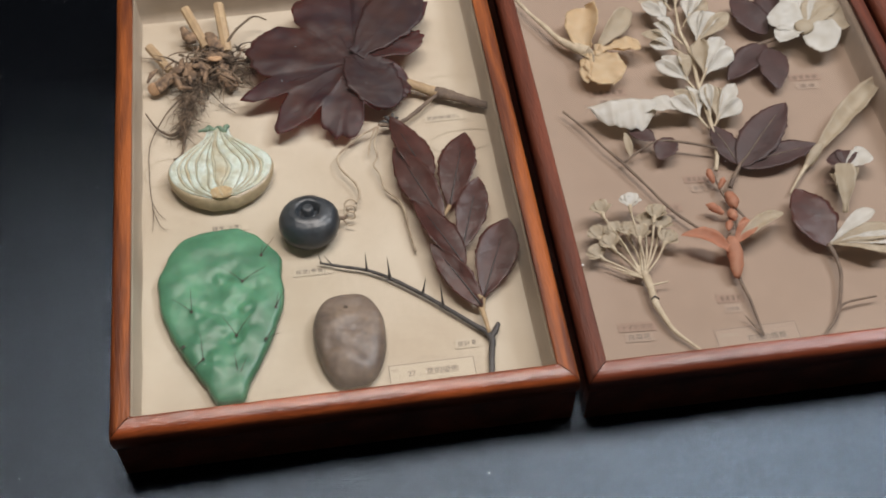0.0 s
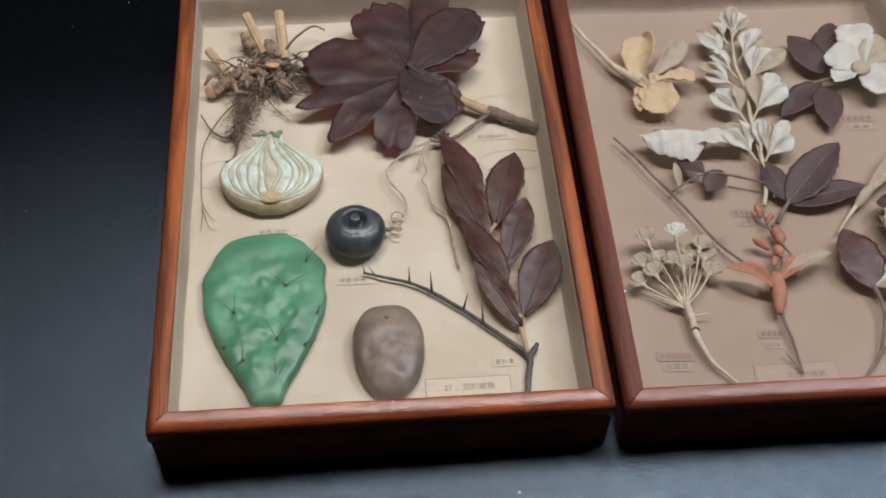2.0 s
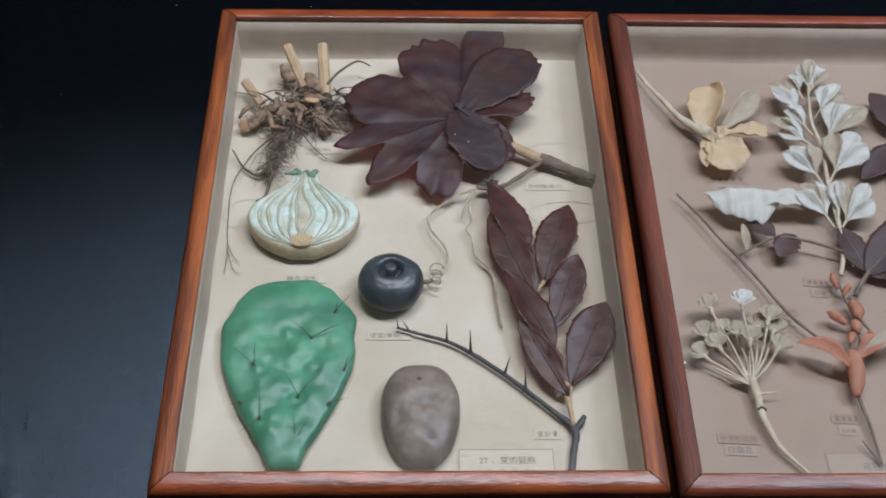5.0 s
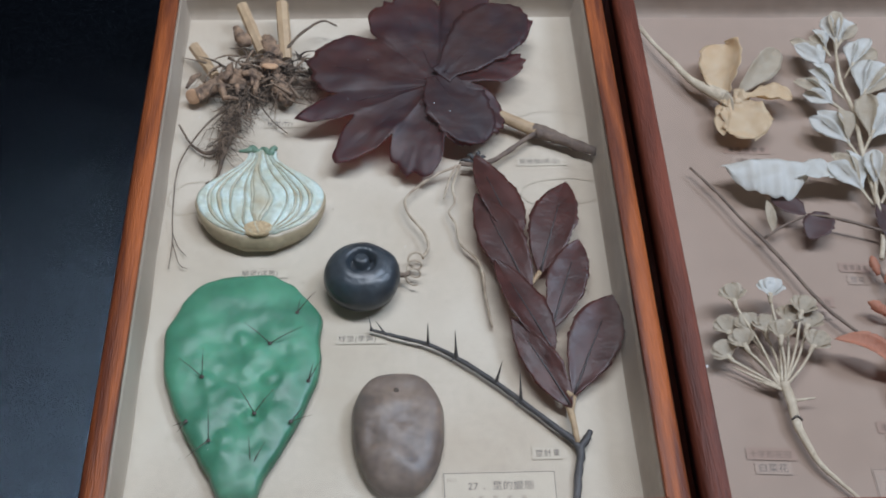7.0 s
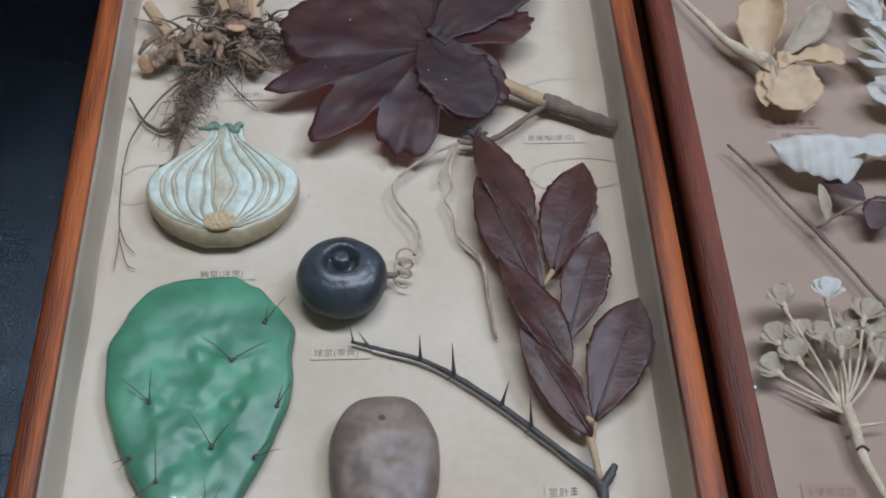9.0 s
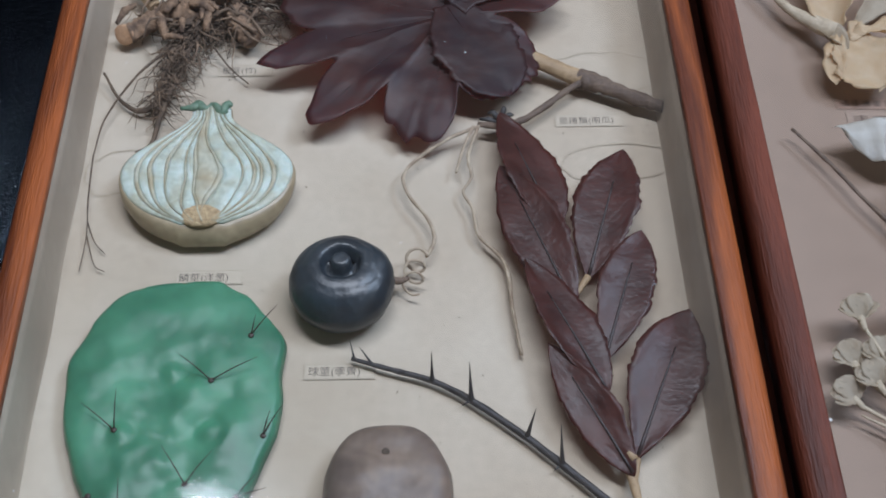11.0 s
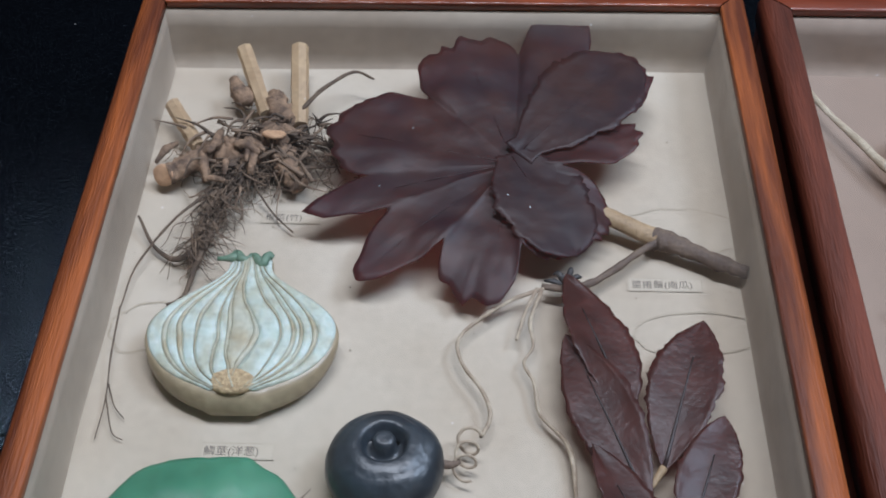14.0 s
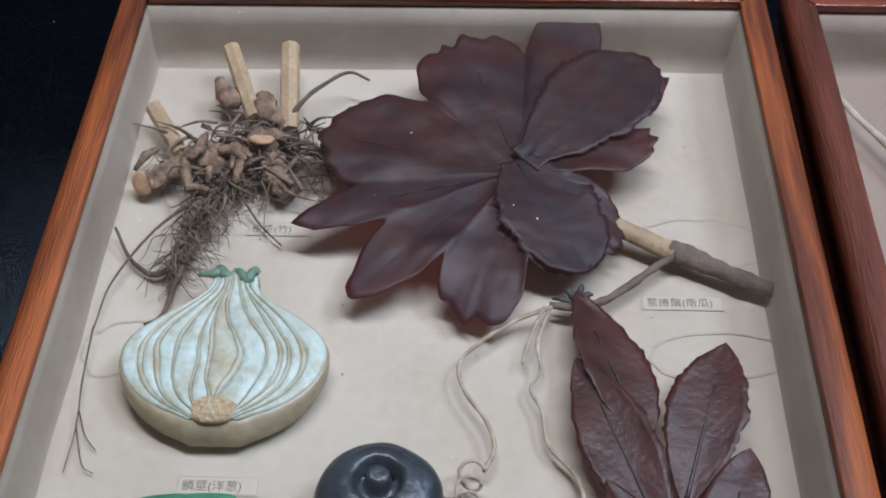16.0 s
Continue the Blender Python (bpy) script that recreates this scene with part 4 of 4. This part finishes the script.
TAN = "small tan printed paper label glued to the bed"
for top, low, x, y, w, tn in (("十字形花冠", "白菜花", 346, 56, 27, -3), ("bars4", "紅衣草", 421.5, 72, 20, -3), ("bars5", "bars2", 367.5, 285, 30, -2), ("bars4", "豆花", 421.5, 187, 20, -3),
                              ("十字形花冠", "bars2", 390.5, 162, 24, -3), ("bars5", "bars2", 524, 170, 22, -3), ("bars4", "bars2", 525.5, 279, 26, -3), ("bars4", "bars2", 489, 27, 22, 0)):
    lab = paper_label(x, y, w, 7.4, tn, "label_pink", TAN, False)
    if top.startswith("bars"):
        bars(2, 1.7, 0.14, w - 4, 4.0, int(top[4]), 0, "ink_brown", lab)
    else:
        lettering(top, 1.5, 1.8, 0.14, (w - 3) / 5.2, 0, "ink_brown", lab)
    lab = paper_label(x + 3.5, y - 9.4, w - 7, 7.2, tn, "label_brown", TAN, False)
    if low.startswith("bars"):
        bars(2, 1.6, 0.14, w - 11, 3.8, int(low[4]), 0, "ink_brown", lab)
    else:
        lettering(low, 1.5, 1.8, 0.14, (w - 10) / 3.1 if len(low) == 3 else 4.6, 0, "ink", lab)
card = paper_label(414, 26, 60, 21, 0, "label_brown", "tan title card with a ruled border and printed heading", False)
bm = bmesh.new()
for x0, y0, x1, y1 in ((0.5, 0.5, 59.3, 0.9), (0.5, 20.2, 59.3, 20.6), (0.5, 0.9, 0.9, 20.2), (58.9, 0.9, 59.3, 20.2)):
    bm.faces.new([bm.verts.new((p / 1000, q / 1000, 0.00013)) for p, q in ((x0, y0), (x1, y0), (x1, y1), (x0, y1))])
part("printed_border", bm, "ink_brown", card, smooth=False)
bars(3, 14, 0.14, 14, 3, 5, 0, "ink_faint", card)
lettering("花冠的種類", 22, 8.8, 0.14, 5.6, 0, "ink", card)


# ---- second case: kinds of corolla ----
def stalk(ob, pts, mat, name="stem", rough=0.2, n=5):
    return part(name, tube([(x, y, Z + z, r) for x, y, z, r in pts], n, 8, rough, pts[0][0]), mat, ob)


def petal(ob, base, tip, w, mat, name="petal", fat=0.6, sharp=0.7, cup=0.2, sag=2.0, roll=0, ruffle=0.8, seed=1, root=0.15, nu=16, nv=8):
    b, t = (base[0], base[1], Z + base[2]), (tip[0], tip[1], Z + tip[2])
    return part(name, blade(b, t, w, fat, sharp, cup, sag, roll, ruffle, 0.16, 0, root, nu + 6, nv, 0.22, seed), mat, ob)


def yellow_flower():
    ob = thing("yellow_flower", "dried cream-yellow flower on a pale jointed stalk", "flower")
    stalk(ob, [(326, 391, 10, 1.5), (334, 372, 11, 1.4), (344, 353, 12, 1.9), (350, 341, 12, 2.2), (358, 331, 13, 3.4), (370, 320, 14, 5.0)], "pale_stalk")
    c = (369, 321, 14)
    petal(ob, c, (376, 362, 21), 29, "yellow", fat=0.60, sharp=0.4, roll=-24, seed=1, root=0.5, ruffle=2.6, cup=0.32, nu=24, nv=12)
    petal(ob, (376, 319, 14), (412, 316, 17), 22, "yellow", fat=0.66, sharp=0.5, roll=-16, seed=2, root=0.5, ruffle=2.4, cup=0.2, nu=24, nv=12)
    petal(ob, (374, 321, 13), (384, 284, 13), 31, "yellow", fat=0.70, sharp=0.32, roll=6, seed=3, root=0.5, ruffle=2.4, cup=0.12, nu=24, nv=12)
    petal(ob, (372, 321, 15), (365, 288, 12), 11, "yellow", fat=0.6, sharp=0.6, roll=22, seed=4, ruffle=1.4)
    petal(ob, (377, 322, 13), (411, 362, 15), 17, "ivory", fat=0.66, sharp=0.5, roll=34, seed=5, ruffle=1.6)
    part("sepal", blade((362, 325, Z + 12), (374, 308, Z + 15), 10, 0.5, 0.7, 0.45, 1, 0, 0.45, 0, 0, 0.3, 12, 8, 0.5, 6), "ivory", ob)


def white_spray():
    ob = thing("white_flower_spray", "upright spray of white dried flowers with brown leaves", "flower spray")
    stalk(ob, [(445, 189, 8, 1.6), (449, 206, 9, 1.7), (451, 233, 9, 1.8), (450, 270, 9, 1.6), (451, 309, 9, 1.5), (448, 336, 9, 1.3), (450, 362, 9, 1.0), (451, 380, 9, 0.7)], "pale_stalk")
    seed = 20
    # base, tip, spread of the petals, number of petals
    heads = (((447, 271), (427, 305), 0.26, 3), ((450, 273), (474, 316), 0.30, 3), ((448, 231), (427, 267), 0.28, 3), ((450, 233), (456, 271), 0.10, 2), ((450, 227), (473, 262), 0.30, 3),
             ((447, 309), (417, 328), 0.14, 3), ((451, 311), (479, 348), 0.26, 3), ((447, 322), (427, 346), 0.12, 2), ((445, 341), (422, 367), 0.16, 3), ((451, 340), (470, 366), 0.24, 3),
             ((446, 360), (434, 376), 0.16, 3), ((450, 362), (453, 394), 0.18, 3), ((450, 366), (463, 384), 0.2, 3))
    for (bx, by), (x, y), spread, n in heads:
        seed += 1
        dx, dy = x - bx, y - by
        ln = math.hypot(dx, dy)
        part("pedicel", tube([(bx, by, Z + 9, 0.7), (bx + dx * 0.2, by + dy * 0.2, Z + 11, 1.0), (bx + dx * 0.38, by + dy * 0.38, Z + 13, 1.7)], 3, 7, 0.1), "pale_stalk", ob)
        for q in range(n):
            f = q - (n - 1) / 2
            ca, sa = math.cos(spread * f), math.sin(spread * f)
            reach = 1.02 - 0.10 * abs(f) + 0.08 * math.sin(seed * 1.7 + q * 2.1)
            tx, ty = bx + (dx * ca - dy * sa) * reach, by + (dx * sa + dy * ca) * reach
            petal(ob, (bx + dx * 0.26, by + dy * 0.26, 11.5 + q * 0.5), (tx, ty, 17 + 3 * math.sin(seed + q * 2)), max(7.5, ln * 0.31), "ivory" if (seed + q) % 3 == 0 else "white", fat=0.62, sharp=0.85, cup=0.34, sag=2.6,
                  roll=-26 * f + 8 * math.sin(seed * 2.3), ruffle=0.9, seed=seed * 3 + q, nu=12, nv=6)


def brown_leaf_sprig():
    ob = thing("brown_leaf_sprig", "sprig of three broad dull brown leaves", "sprig")
    stalk(ob, [(452, 172, 7, 1.8), (459, 184, 8, 1.6), (467, 195, 9, 1.4), (476, 204, 10, 0.9)], "brown_twig")
    for b, t, w, s in (((463, 189, 9), (511, 244, 14), 32, 1), ((464, 190, 8), (526, 201, 11), 24, 2), ((463, 192, 8), (450, 232, 10), 20, 3)):
        lf = petal(ob, b, t, w, "brown_leaf", "leaf", 0.45, 0.8, 0.08, 2, 0, 0.6, s, 0.05, 24, 10)
        mid = [Vector(b).lerp(Vector(t), k) for k in (0.03, 0.45, 0.8)]
        part("midrib", tube([(p.x, p.y, Z + p.z + 0.3 + 2 * math.sin(math.pi * k), 0.6 - 0.4 * k) for p, k in zip(mid, (0.03, 0.45, 0.8))], 4, 6, 0), "brown_twig", lf)


def pea_flower():
    ob = thing("pea_flower_twig", "thin twig with a white butterfly-shaped flower and brown leaves", "flower twig")
    stalk(ob, [(342, 265, 8, 0.8), (356, 243, 8, 0.9), (366, 224, 8, 0.8), (376, 208, 8, 1.3), (390, 182, 8, 0.9), (405, 154, 8, 1.2), (424, 131, 8, 0.8)], "brown_twig", rough=0.4)
    petal(ob, (384, 210, 9), (382, 230, 16), 6, "ivory", "keel", 0.5, 0.7, 0.3, 1, 0, 0.45, 31)
    fan = bmesh.new()
    sheets = []
    for lay in (0, 1):
        rows = []
        for i in range(45):
            u = i / 44
            x = 356 + 58 * u
            top = 254.5 + 6 * math.sin(math.pi * u)
            deep = (31 * math.sin(math.pi * min(u * 0.98 + 0.01, 1)) ** 0.75 * (0.72 + 0.35 * u) + 1.2) * (1 + 0.03 * math.sin(u * 27) + 0.07 * math.sin(u * 11))
            row = []
            for j in range(13):
                v = j / 12
                z = 20 + 2.0 * math.sin(math.pi * v) - 3.5 * v * v + (1.4 * math.sin(u * 23 + v) + 0.9 * math.sin(u * 41 + 2 * v)) * (0.25 + 0.75 * v) - 0.35 * lay
                row.append(fan.verts.new(((x + (395 - x) * 0.14 * v) / 1000, (top - deep * v) / 1000, (Z + z) / 1000)))
            rows.append(row)
        for r0, r1 in zip(rows, rows[1:]):
            for j in range(12):
                f = (r0[j], r1[j], r1[j + 1], r0[j + 1])
                fan.faces.new(f[::-1] if lay == 0 else f)
        sheets.append(rows)
    up, down = sheets
    for i in range(44):
        fan.faces.new((up[i][12], up[i + 1][12], down[i + 1][12], down[i][12]))
        fan.faces.new((up[i + 1][0], up[i][0], down[i][0], down[i + 1][0]))
    part("standard", fan, "white", ob, "wide ruffled white petal")
    petal(ob, (400, 249, 19), (430, 248, 17), 19, "white", "wing", 0.45, 0.6, 0.14, 3, -8, 1.6, 33, 0.8, 24, 12)
    stalk(ob, [(378, 206, 9, 0.9), (392, 214, 12, 0.8), (408, 219, 14, 0.8), (428, 214, 14, 1.1), (450, 207, 12, 0.8)], "brown_twig", "side_twig")
    petal(ob, (404, 220, 14), (386, 236, 12), 15, "brown_leaf", "leaf", 0.5, 0.8, 0.1, 1, 0, 0.45, 35)
    petal(ob, (417, 222, 13), (404, 202, 12), 19, "brown_leaf", "leaf", 0.5, 0.7, 0.1, 1, 0, 0.45, 36)


def cross_umbel():
    ob = thing("white_umbel", "pale dried umbel of small four-petalled flowers on a tied stalk", "flower")
    part("stem", tube([(372, 100, Z + 8, 3.0), (374, 88, Z + 8, 2.8), (375, 74, Z + 7, 2.5), (379, 60, Z + 6, 2.0), (384, 48, Z + 5, 1.7), (394, 36, Z + 4, 1.2), (408, 21, Z + 2, 0.9)], 5, 9, 0.25, 2), "pale_stalk", ob)
    part("tie", tube([(372.3, 75.5, Z + 8.5, 0.7), (375, 76.5, Z + 10, 0.8), (378, 75, Z + 8.5, 0.7)], 4, 6, 0), "spine", ob, "dark thread tie")
    heads = ((348, 158, 18, "ivory"), (371, 160, 21, "white"), (390, 150, 17, "ivory"), (373, 131, 19, "ivory"), (349, 128, 14, "ivory"), (338, 121, 11, "ivory"), (396, 127, 13, "ivory"), (342, 139, 12, "ivory"),
             (366, 140, 12, "ivory"), (394, 143, 12, "ivory"), (355, 141, 12, "ivory"), (382, 147, 12, "ivory"))
    for s, (x, y, z, m) in enumerate(heads):
        d = Vector((x - 371, y - 98, 0))
        u = d.normalized()
        e = Vector((x, y, 0)) - u * 7
        part("pedicel", tube([(371 + (s % 4 - 1.5) * 0.8, 97, Z + 8, 1.0), ((371 + e.x) / 2 + u.y * 2, (97 + e.y) / 2, Z + (8 + z) / 2 - 2, 0.8), (e.x, e.y, Z + z - 2, 0.9)], 4, 6, 0.2, s), "pale_stalk", ob)
        fl = part("calyx", tube([(e.x - u.x * 4, e.y - u.y * 4, Z + z - 3, 0.9), (e.x, e.y, Z + z - 1, 1.7), (e.x + u.x * 2, e.y + u.y * 2, Z + z, 1.5)], 3, 7, 0.2, s), "pale_stalk", ob)
        for q, off in enumerate((-0.85, -0.3, 0.25, 0.8)):
            w = Matrix.Rotation(off, 3, "Z") @ u
            tip = e + w * (11.5 if abs(off) < 0.5 else 10)
            petal(fl, (e.x, e.y, z - 1), (tip.x, tip.y, z + 1 + 1.5 * (q % 2)), 10.5, m, fat=0.66, sharp=0.45, cup=0.2, sag=1, roll=10 * (q - 1.5), ruffle=0.5, seed=s * 5 + q, nu=8, nv=6)
    for x, y, x2, y2 in ((372, 88, 388, 90), (371, 96, 345, 112), (372, 95, 356, 103)):
        stalk(ob, [(x, y, 8, 0.9), ((x + x2) / 2, (y + y2) / 2, 8, 0.8), (x2, y2, 8, 0.4)], "pale_stalk", "side_shoot")


def orange_flower():
    ob = thing("orange_lipped_flower", "faded orange tubular flower with small buds on a thin stalk", "flower")
    stalk(ob, [(441, 190, 8, 0.9), (445, 165, 8, 1.0), (449, 143, 8, 1.0), (445, 116, 8, 1.2), (440, 90, 7, 1.4), (444, 65, 5, 1.1), (447, 37, 3, 0.9)], "brown_twig")
    stalk(ob, [(447, 38, 3, 0.8), (441, 47, 4, 0.7), (437, 54, 5, 0.5)], "brown_twig", "side_twig")
    stalk(ob, [(447, 158, 9, 1.0), (452, 148, 9, 1.0), (457, 139, 8, 0.8)], "brown_twig", "side_twig")
    for x, y, dx, dy, r in ((440, 176, -2, 9, 3.4), (443, 170, 4, 6, 3.0), (448, 165, 2, -13, 6.0), (441, 146, -9, 6, 4.2), (446, 148, 1, -9, 4.6), (448, 150, 4, 7, 3.2), (444, 138, -3, -8, 3.4)):
        part("bud", tube([(x, y, Z + 9, r * 0.35), (x + dx * 0.5, y + dy * 0.5, Z + 11, r * 0.75), (x + dx, y + dy, Z + 12, r * 0.65), (x + dx * 1.35, y + dy * 1.35, Z + 12, 0.3)], 4, 8, 0.5, x), "orange", ob)
    part("corolla_tube", tube([(438, 86, Z + 9, 2.2), (439, 94, Z + 11, 4.8), (440, 106, Z + 13, 5.8), (439, 115, Z + 14, 5.0), (436, 116, Z + 15, 2)], 5, 14, 0.15, 3), "orange", ob)
    petal(ob, (436, 106, 15), (403, 124, 17), 12, "orange", "lip", 0.45, 0.6, 0.35, 7, 0, 0.5, 41, 0.6, 20)
    petal(ob, (441, 112, 15), (460, 126, 19), 13, "orange", "lip", 0.55, 0.55, 0.3, 3, 0, 0.9, 42, 0.5)
    petal(ob, (442, 114, 15), (454, 133, 18), 9, "orange", "lip", 0.5, 0.6, 0.3, 3, 20, 0.6, 43, 0.5)
    petal(ob, (443, 112, 15), (484, 136, 14), 11, "ivory", "upper_lip", 0.5, 0.6, 0.3, 8, 0, 0.5, 44, 0.45, 20)


def magnolia():
    ob = thing("large_white_flower", "large white open flower with dark brown leaves", "flower")
    c = Vector((543, 317, 15))
    for s, (x, y, w) in enumerate(((521, 338, 30), (545, 366, 30), (571, 346, 28), (584, 322, 26), (563, 292, 30), (520, 303, 22))):
        petal(ob, tuple(c), (x, y, 19), w, ("white", "white", "ivory", "ivory", "white", "white")[s], fat=0.66, sharp=0.4, cup=0.15, sag=3, roll=6 * (s - 2), ruffle=1.0, seed=50 + s, root=0.3, nu=18, nv=10)
    part("flower_centre", placed(lathe([(7, 0), (8, 2), (6, 4.5), (2, 5.5)], 18, 0.3, 4), pose(0.543, 0.317, (Z + 17) / 1000)), "ivory", ob)
    for s, (b, t, w) in enumerate((((515, 322, 10), (494, 362, 14), 26), ((512, 312, 9), (474, 278, 9), 22), ((512, 306, 10), (511, 262, 10), 24), ((520, 332, 10), (533, 376, 12), 28))):
        petal(ob, b, t, w, "brown_leaf", "leaf", 0.45, 0.75, 0.08, 2, 0, 0.5, 60 + s, 0.05, 22, 10)
    stalk(ob, [(470, 300, 6, 1.2), (495, 310, 8, 1.3), (515, 314, 10, 1.6), (536, 318, 13, 2.0)], "brown_twig")


def pod():
    ob = thing("long_pale_bract", "long pale folded bract on a thin stalk", "bract")
    petal(ob, (517, 187, 9), (597, 263, 15), 17, "ivory", "blade", 0.55, 0.8, 0.45, 3, 0, 0.5, 70, 0.15, 24, 8)
    part("bulb", tube([(513, 183, Z + 8, 1.5), (518, 188, Z + 9, 4.0), (524, 195, Z + 11, 4.2), (529, 200, Z + 12, 2)], 5, 10, 0.1), "ivory", ob)
    stalk(ob, [(496, 161, 5, 0.8), (505, 173, 7, 1.2), (514, 184, 8, 2.0)], "pale_stalk")


def cup_flower():
    ob = thing("cup_flower", "pale cup-shaped dried flower", "flower")
    for s, (x, y, w, z) in enumerate(((528, 170, 15, 12), (538, 174, 17, 18), (547, 172, 15, 15))):
        petal(ob, (531, 134, 9), (x, y, z), w, "ivory", "cup", 0.7, 0.5, 0.35, 4, (25, 0, -25)[s], 0.6, 76 + s, 0.3)
    for s, (x, y) in enumerate(((528, 182), (543, 188), (562, 181))):
        petal(ob, (540, 172, 16), (x, y, 16), 17, ("brown_leaf", "brown_leaf", "white")[s], fat=0.6, sharp=0.5, ruffle=0.6, seed=80 + s)


def lily_twig():
    ob = thing("flower_twig", "forked twig with a dark leaf and cream petals", "flower twig")
    stalk(ob, [(511, 106, 10, 2.2), (514, 92, 9, 1.6), (513, 75, 8, 1.4), (503, 46, 6, 1.3), (490, 30, 5, 1.1), (473, 12, 3, 1.0)], "brown_twig")
    stalk(ob, [(503, 46, 6, 1.0), (511, 54, 7, 0.9), (535, 57, 7, 0.8)], "brown_twig", "side_twig")
    petal(ob, (511, 104, 10), (497, 157, 15), 33, "holly", "leaf", 0.45, 0.75, 0.08, 2, 0, 0.5, 90, 0.05, 26, 10)
    for s, (x, y, w, m) in enumerate(((550, 128, 12, "white"), (560, 106, 16, "ivory"), (552, 88, 11, "ivory"), (566, 96, 12, "white"))):
        petal(ob, (511, 105, 11), (x, y, 17), w, m, fat=0.7, sharp=0.6, sag=4, ruffle=0.7, seed=91 + s, nu=20)


yellow_flower()
white_spray()
brown_leaf_sprig()
pea_flower()
cross_umbel()
orange_flower()
magnolia()
pod()
cup_flower()
lily_twig()


# ---- small marks ----
def tide_mark(cx, cy, rx, ry, turn):
    bm = bmesh.new()
    n = 60
    ring = []
    for k in range(n):
        a = 2 * math.pi * k / n
        w = 1 + 0.12 * noise.noise(Vector((math.cos(a) * 2, math.sin(a) * 2, cx)))
        row = [bm.verts.new((math.cos(a) * (rx + o) * w / 1000, math.sin(a) * (ry + o) * w / 1000, 0)) for o in (-0.5, 0.5)]
        ring.append(row)
    for a, b in zip(ring, ring[1:] + ring[:1]):
        bm.faces.new((a[0], a[1], b[1], b[0]))
    ob = part("water_stain", bm, "stain", smooth=False)
    ob.matrix_basis = pose(cx / 1000, cy / 1000, (Z - 1.38) / 1000, 0, 0, turn)
    return tagged(ob, "faint brown water stain outline on the paper bed", "stain", kind="stuff")


tide_mark(261, 254, 27, 11, 3)
tide_mark(262, 312, 27, 13, -8)
tide_mark(30, 255, 16, 13, 20)
specks = bmesh.new()
rng = random.Random(11)
for k in range(150):
    x, y = rng.uniform(14, 286), rng.uniform(16, 416)
    r = rng.uniform(0.12, 0.45)
    if k == 0:
        x, y, r = 283, 392.6, 0.9
    v = [specks.verts.new(((x + r * math.cos(a) * rng.uniform(0.5, 1.2)) / 1000, (y + r * math.sin(a)) / 1000, (Z - 1.30) / 1000)) for a in (0, 1.2, 2.3, 3.4, 4.6, 5.5)]
    specks.faces.new(v)
tagged(part("dirt_specks", specks, "dirt", smooth=False), "scattered dark dirt specks on the paper bed", "dirt", kind="stuff")

# The specimens are drawn on a plan of the cases as laid out flat and a little too deep: bring them to the depth of the boxes.
PLAN = (((7.11, -3.55, -2.94, -0.04, 1.46, -0.02, -0.03), (-3.70, 0.43, -9.77, 1.55, 0.21, 0.49, 1.49)),
        ((4.49, -3.23, -7.78, 0.30, 3.04, 0.17, -0.07), (1.33, -1.36, -13.67, 1.90, 0.81, 0.41, 2.11)))


def settled(p):
    """Plan points (rows of metres) to their places in the cases."""
    x, y, z = p.T * 1000
    u, v, h = x / 100, y / 100, (z - Z) / 10
    terms = np.stack((u * 0 + 1, u, v, h, u * v, v * h, v * v))
    out = []
    for near, far in zip(*PLAN):
        out.append(np.where(x < 303, np.array(near) @ terms, np.array(far) @ terms))
    return np.stack((x + out[0], y + out[1], 51 - 0.7 * (64 - z)), 1) / 1000


bpy.context.view_layer.update()
for ob in [o for o in bpy.data.objects if o not in FITTED and o.parent is None]:
    if ob.name.startswith(("paper_label", "water_stain")):
        ob.location = settled(np.array([ob.location]))[0]
        continue
    for o in (ob, *ob.children_recursive):
        if o.type == "MESH":
            co = np.empty(len(o.data.vertices) * 3)
            o.data.vertices.foreach_get("co", co)
            m = np.array(o.matrix_world)
            co = settled(co.reshape(-1, 3) @ m[:3, :3].T + m[:3, 3])
            back = np.linalg.inv(m)
            o.data.vertices.foreach_set("co", (co @ back[:3, :3].T + back[:3, 3]).ravel())
            o.data.update()

dust = bmesh.new()
for k in range(170):
    x, y = rng.uniform(-0.5, 1.0), rng.uniform(-0.3, 0.8)
    if -0.01 < x < 0.93 and -0.02 < y < 0.45:
        z, x, y = PANE + 0.0003, min(max(x, 0.02), 0.59), min(max(y, 0.02), 0.41)
        if 0.28 < x < 0.325:
            continue
    else:
        z = TABLE + 0.0003
    r = rng.uniform(0.0001, 0.0004)
    dust.faces.new([dust.verts.new((x + r * math.cos(a) * rng.uniform(0.6, 1.4), y + r * math.sin(a), z)) for a in (0, 1.2, 2.3, 3.4, 4.6, 5.5)])
tagged(part("dust_specks", dust, "dust", smooth=False), "tiny pale dust specks on table and glass", "dust", kind="stuff")

fleck = part("white_fleck", box(0, 0, 0, 0.0034, 0.0014, 0.0006, 0.0002), "dust")
fleck.matrix_basis = pose(0.3185, 0.0880, PANE + 0.0002, 0, 0, 8)
tagged(fleck, "tiny white chip lying on the glass", "fleck")
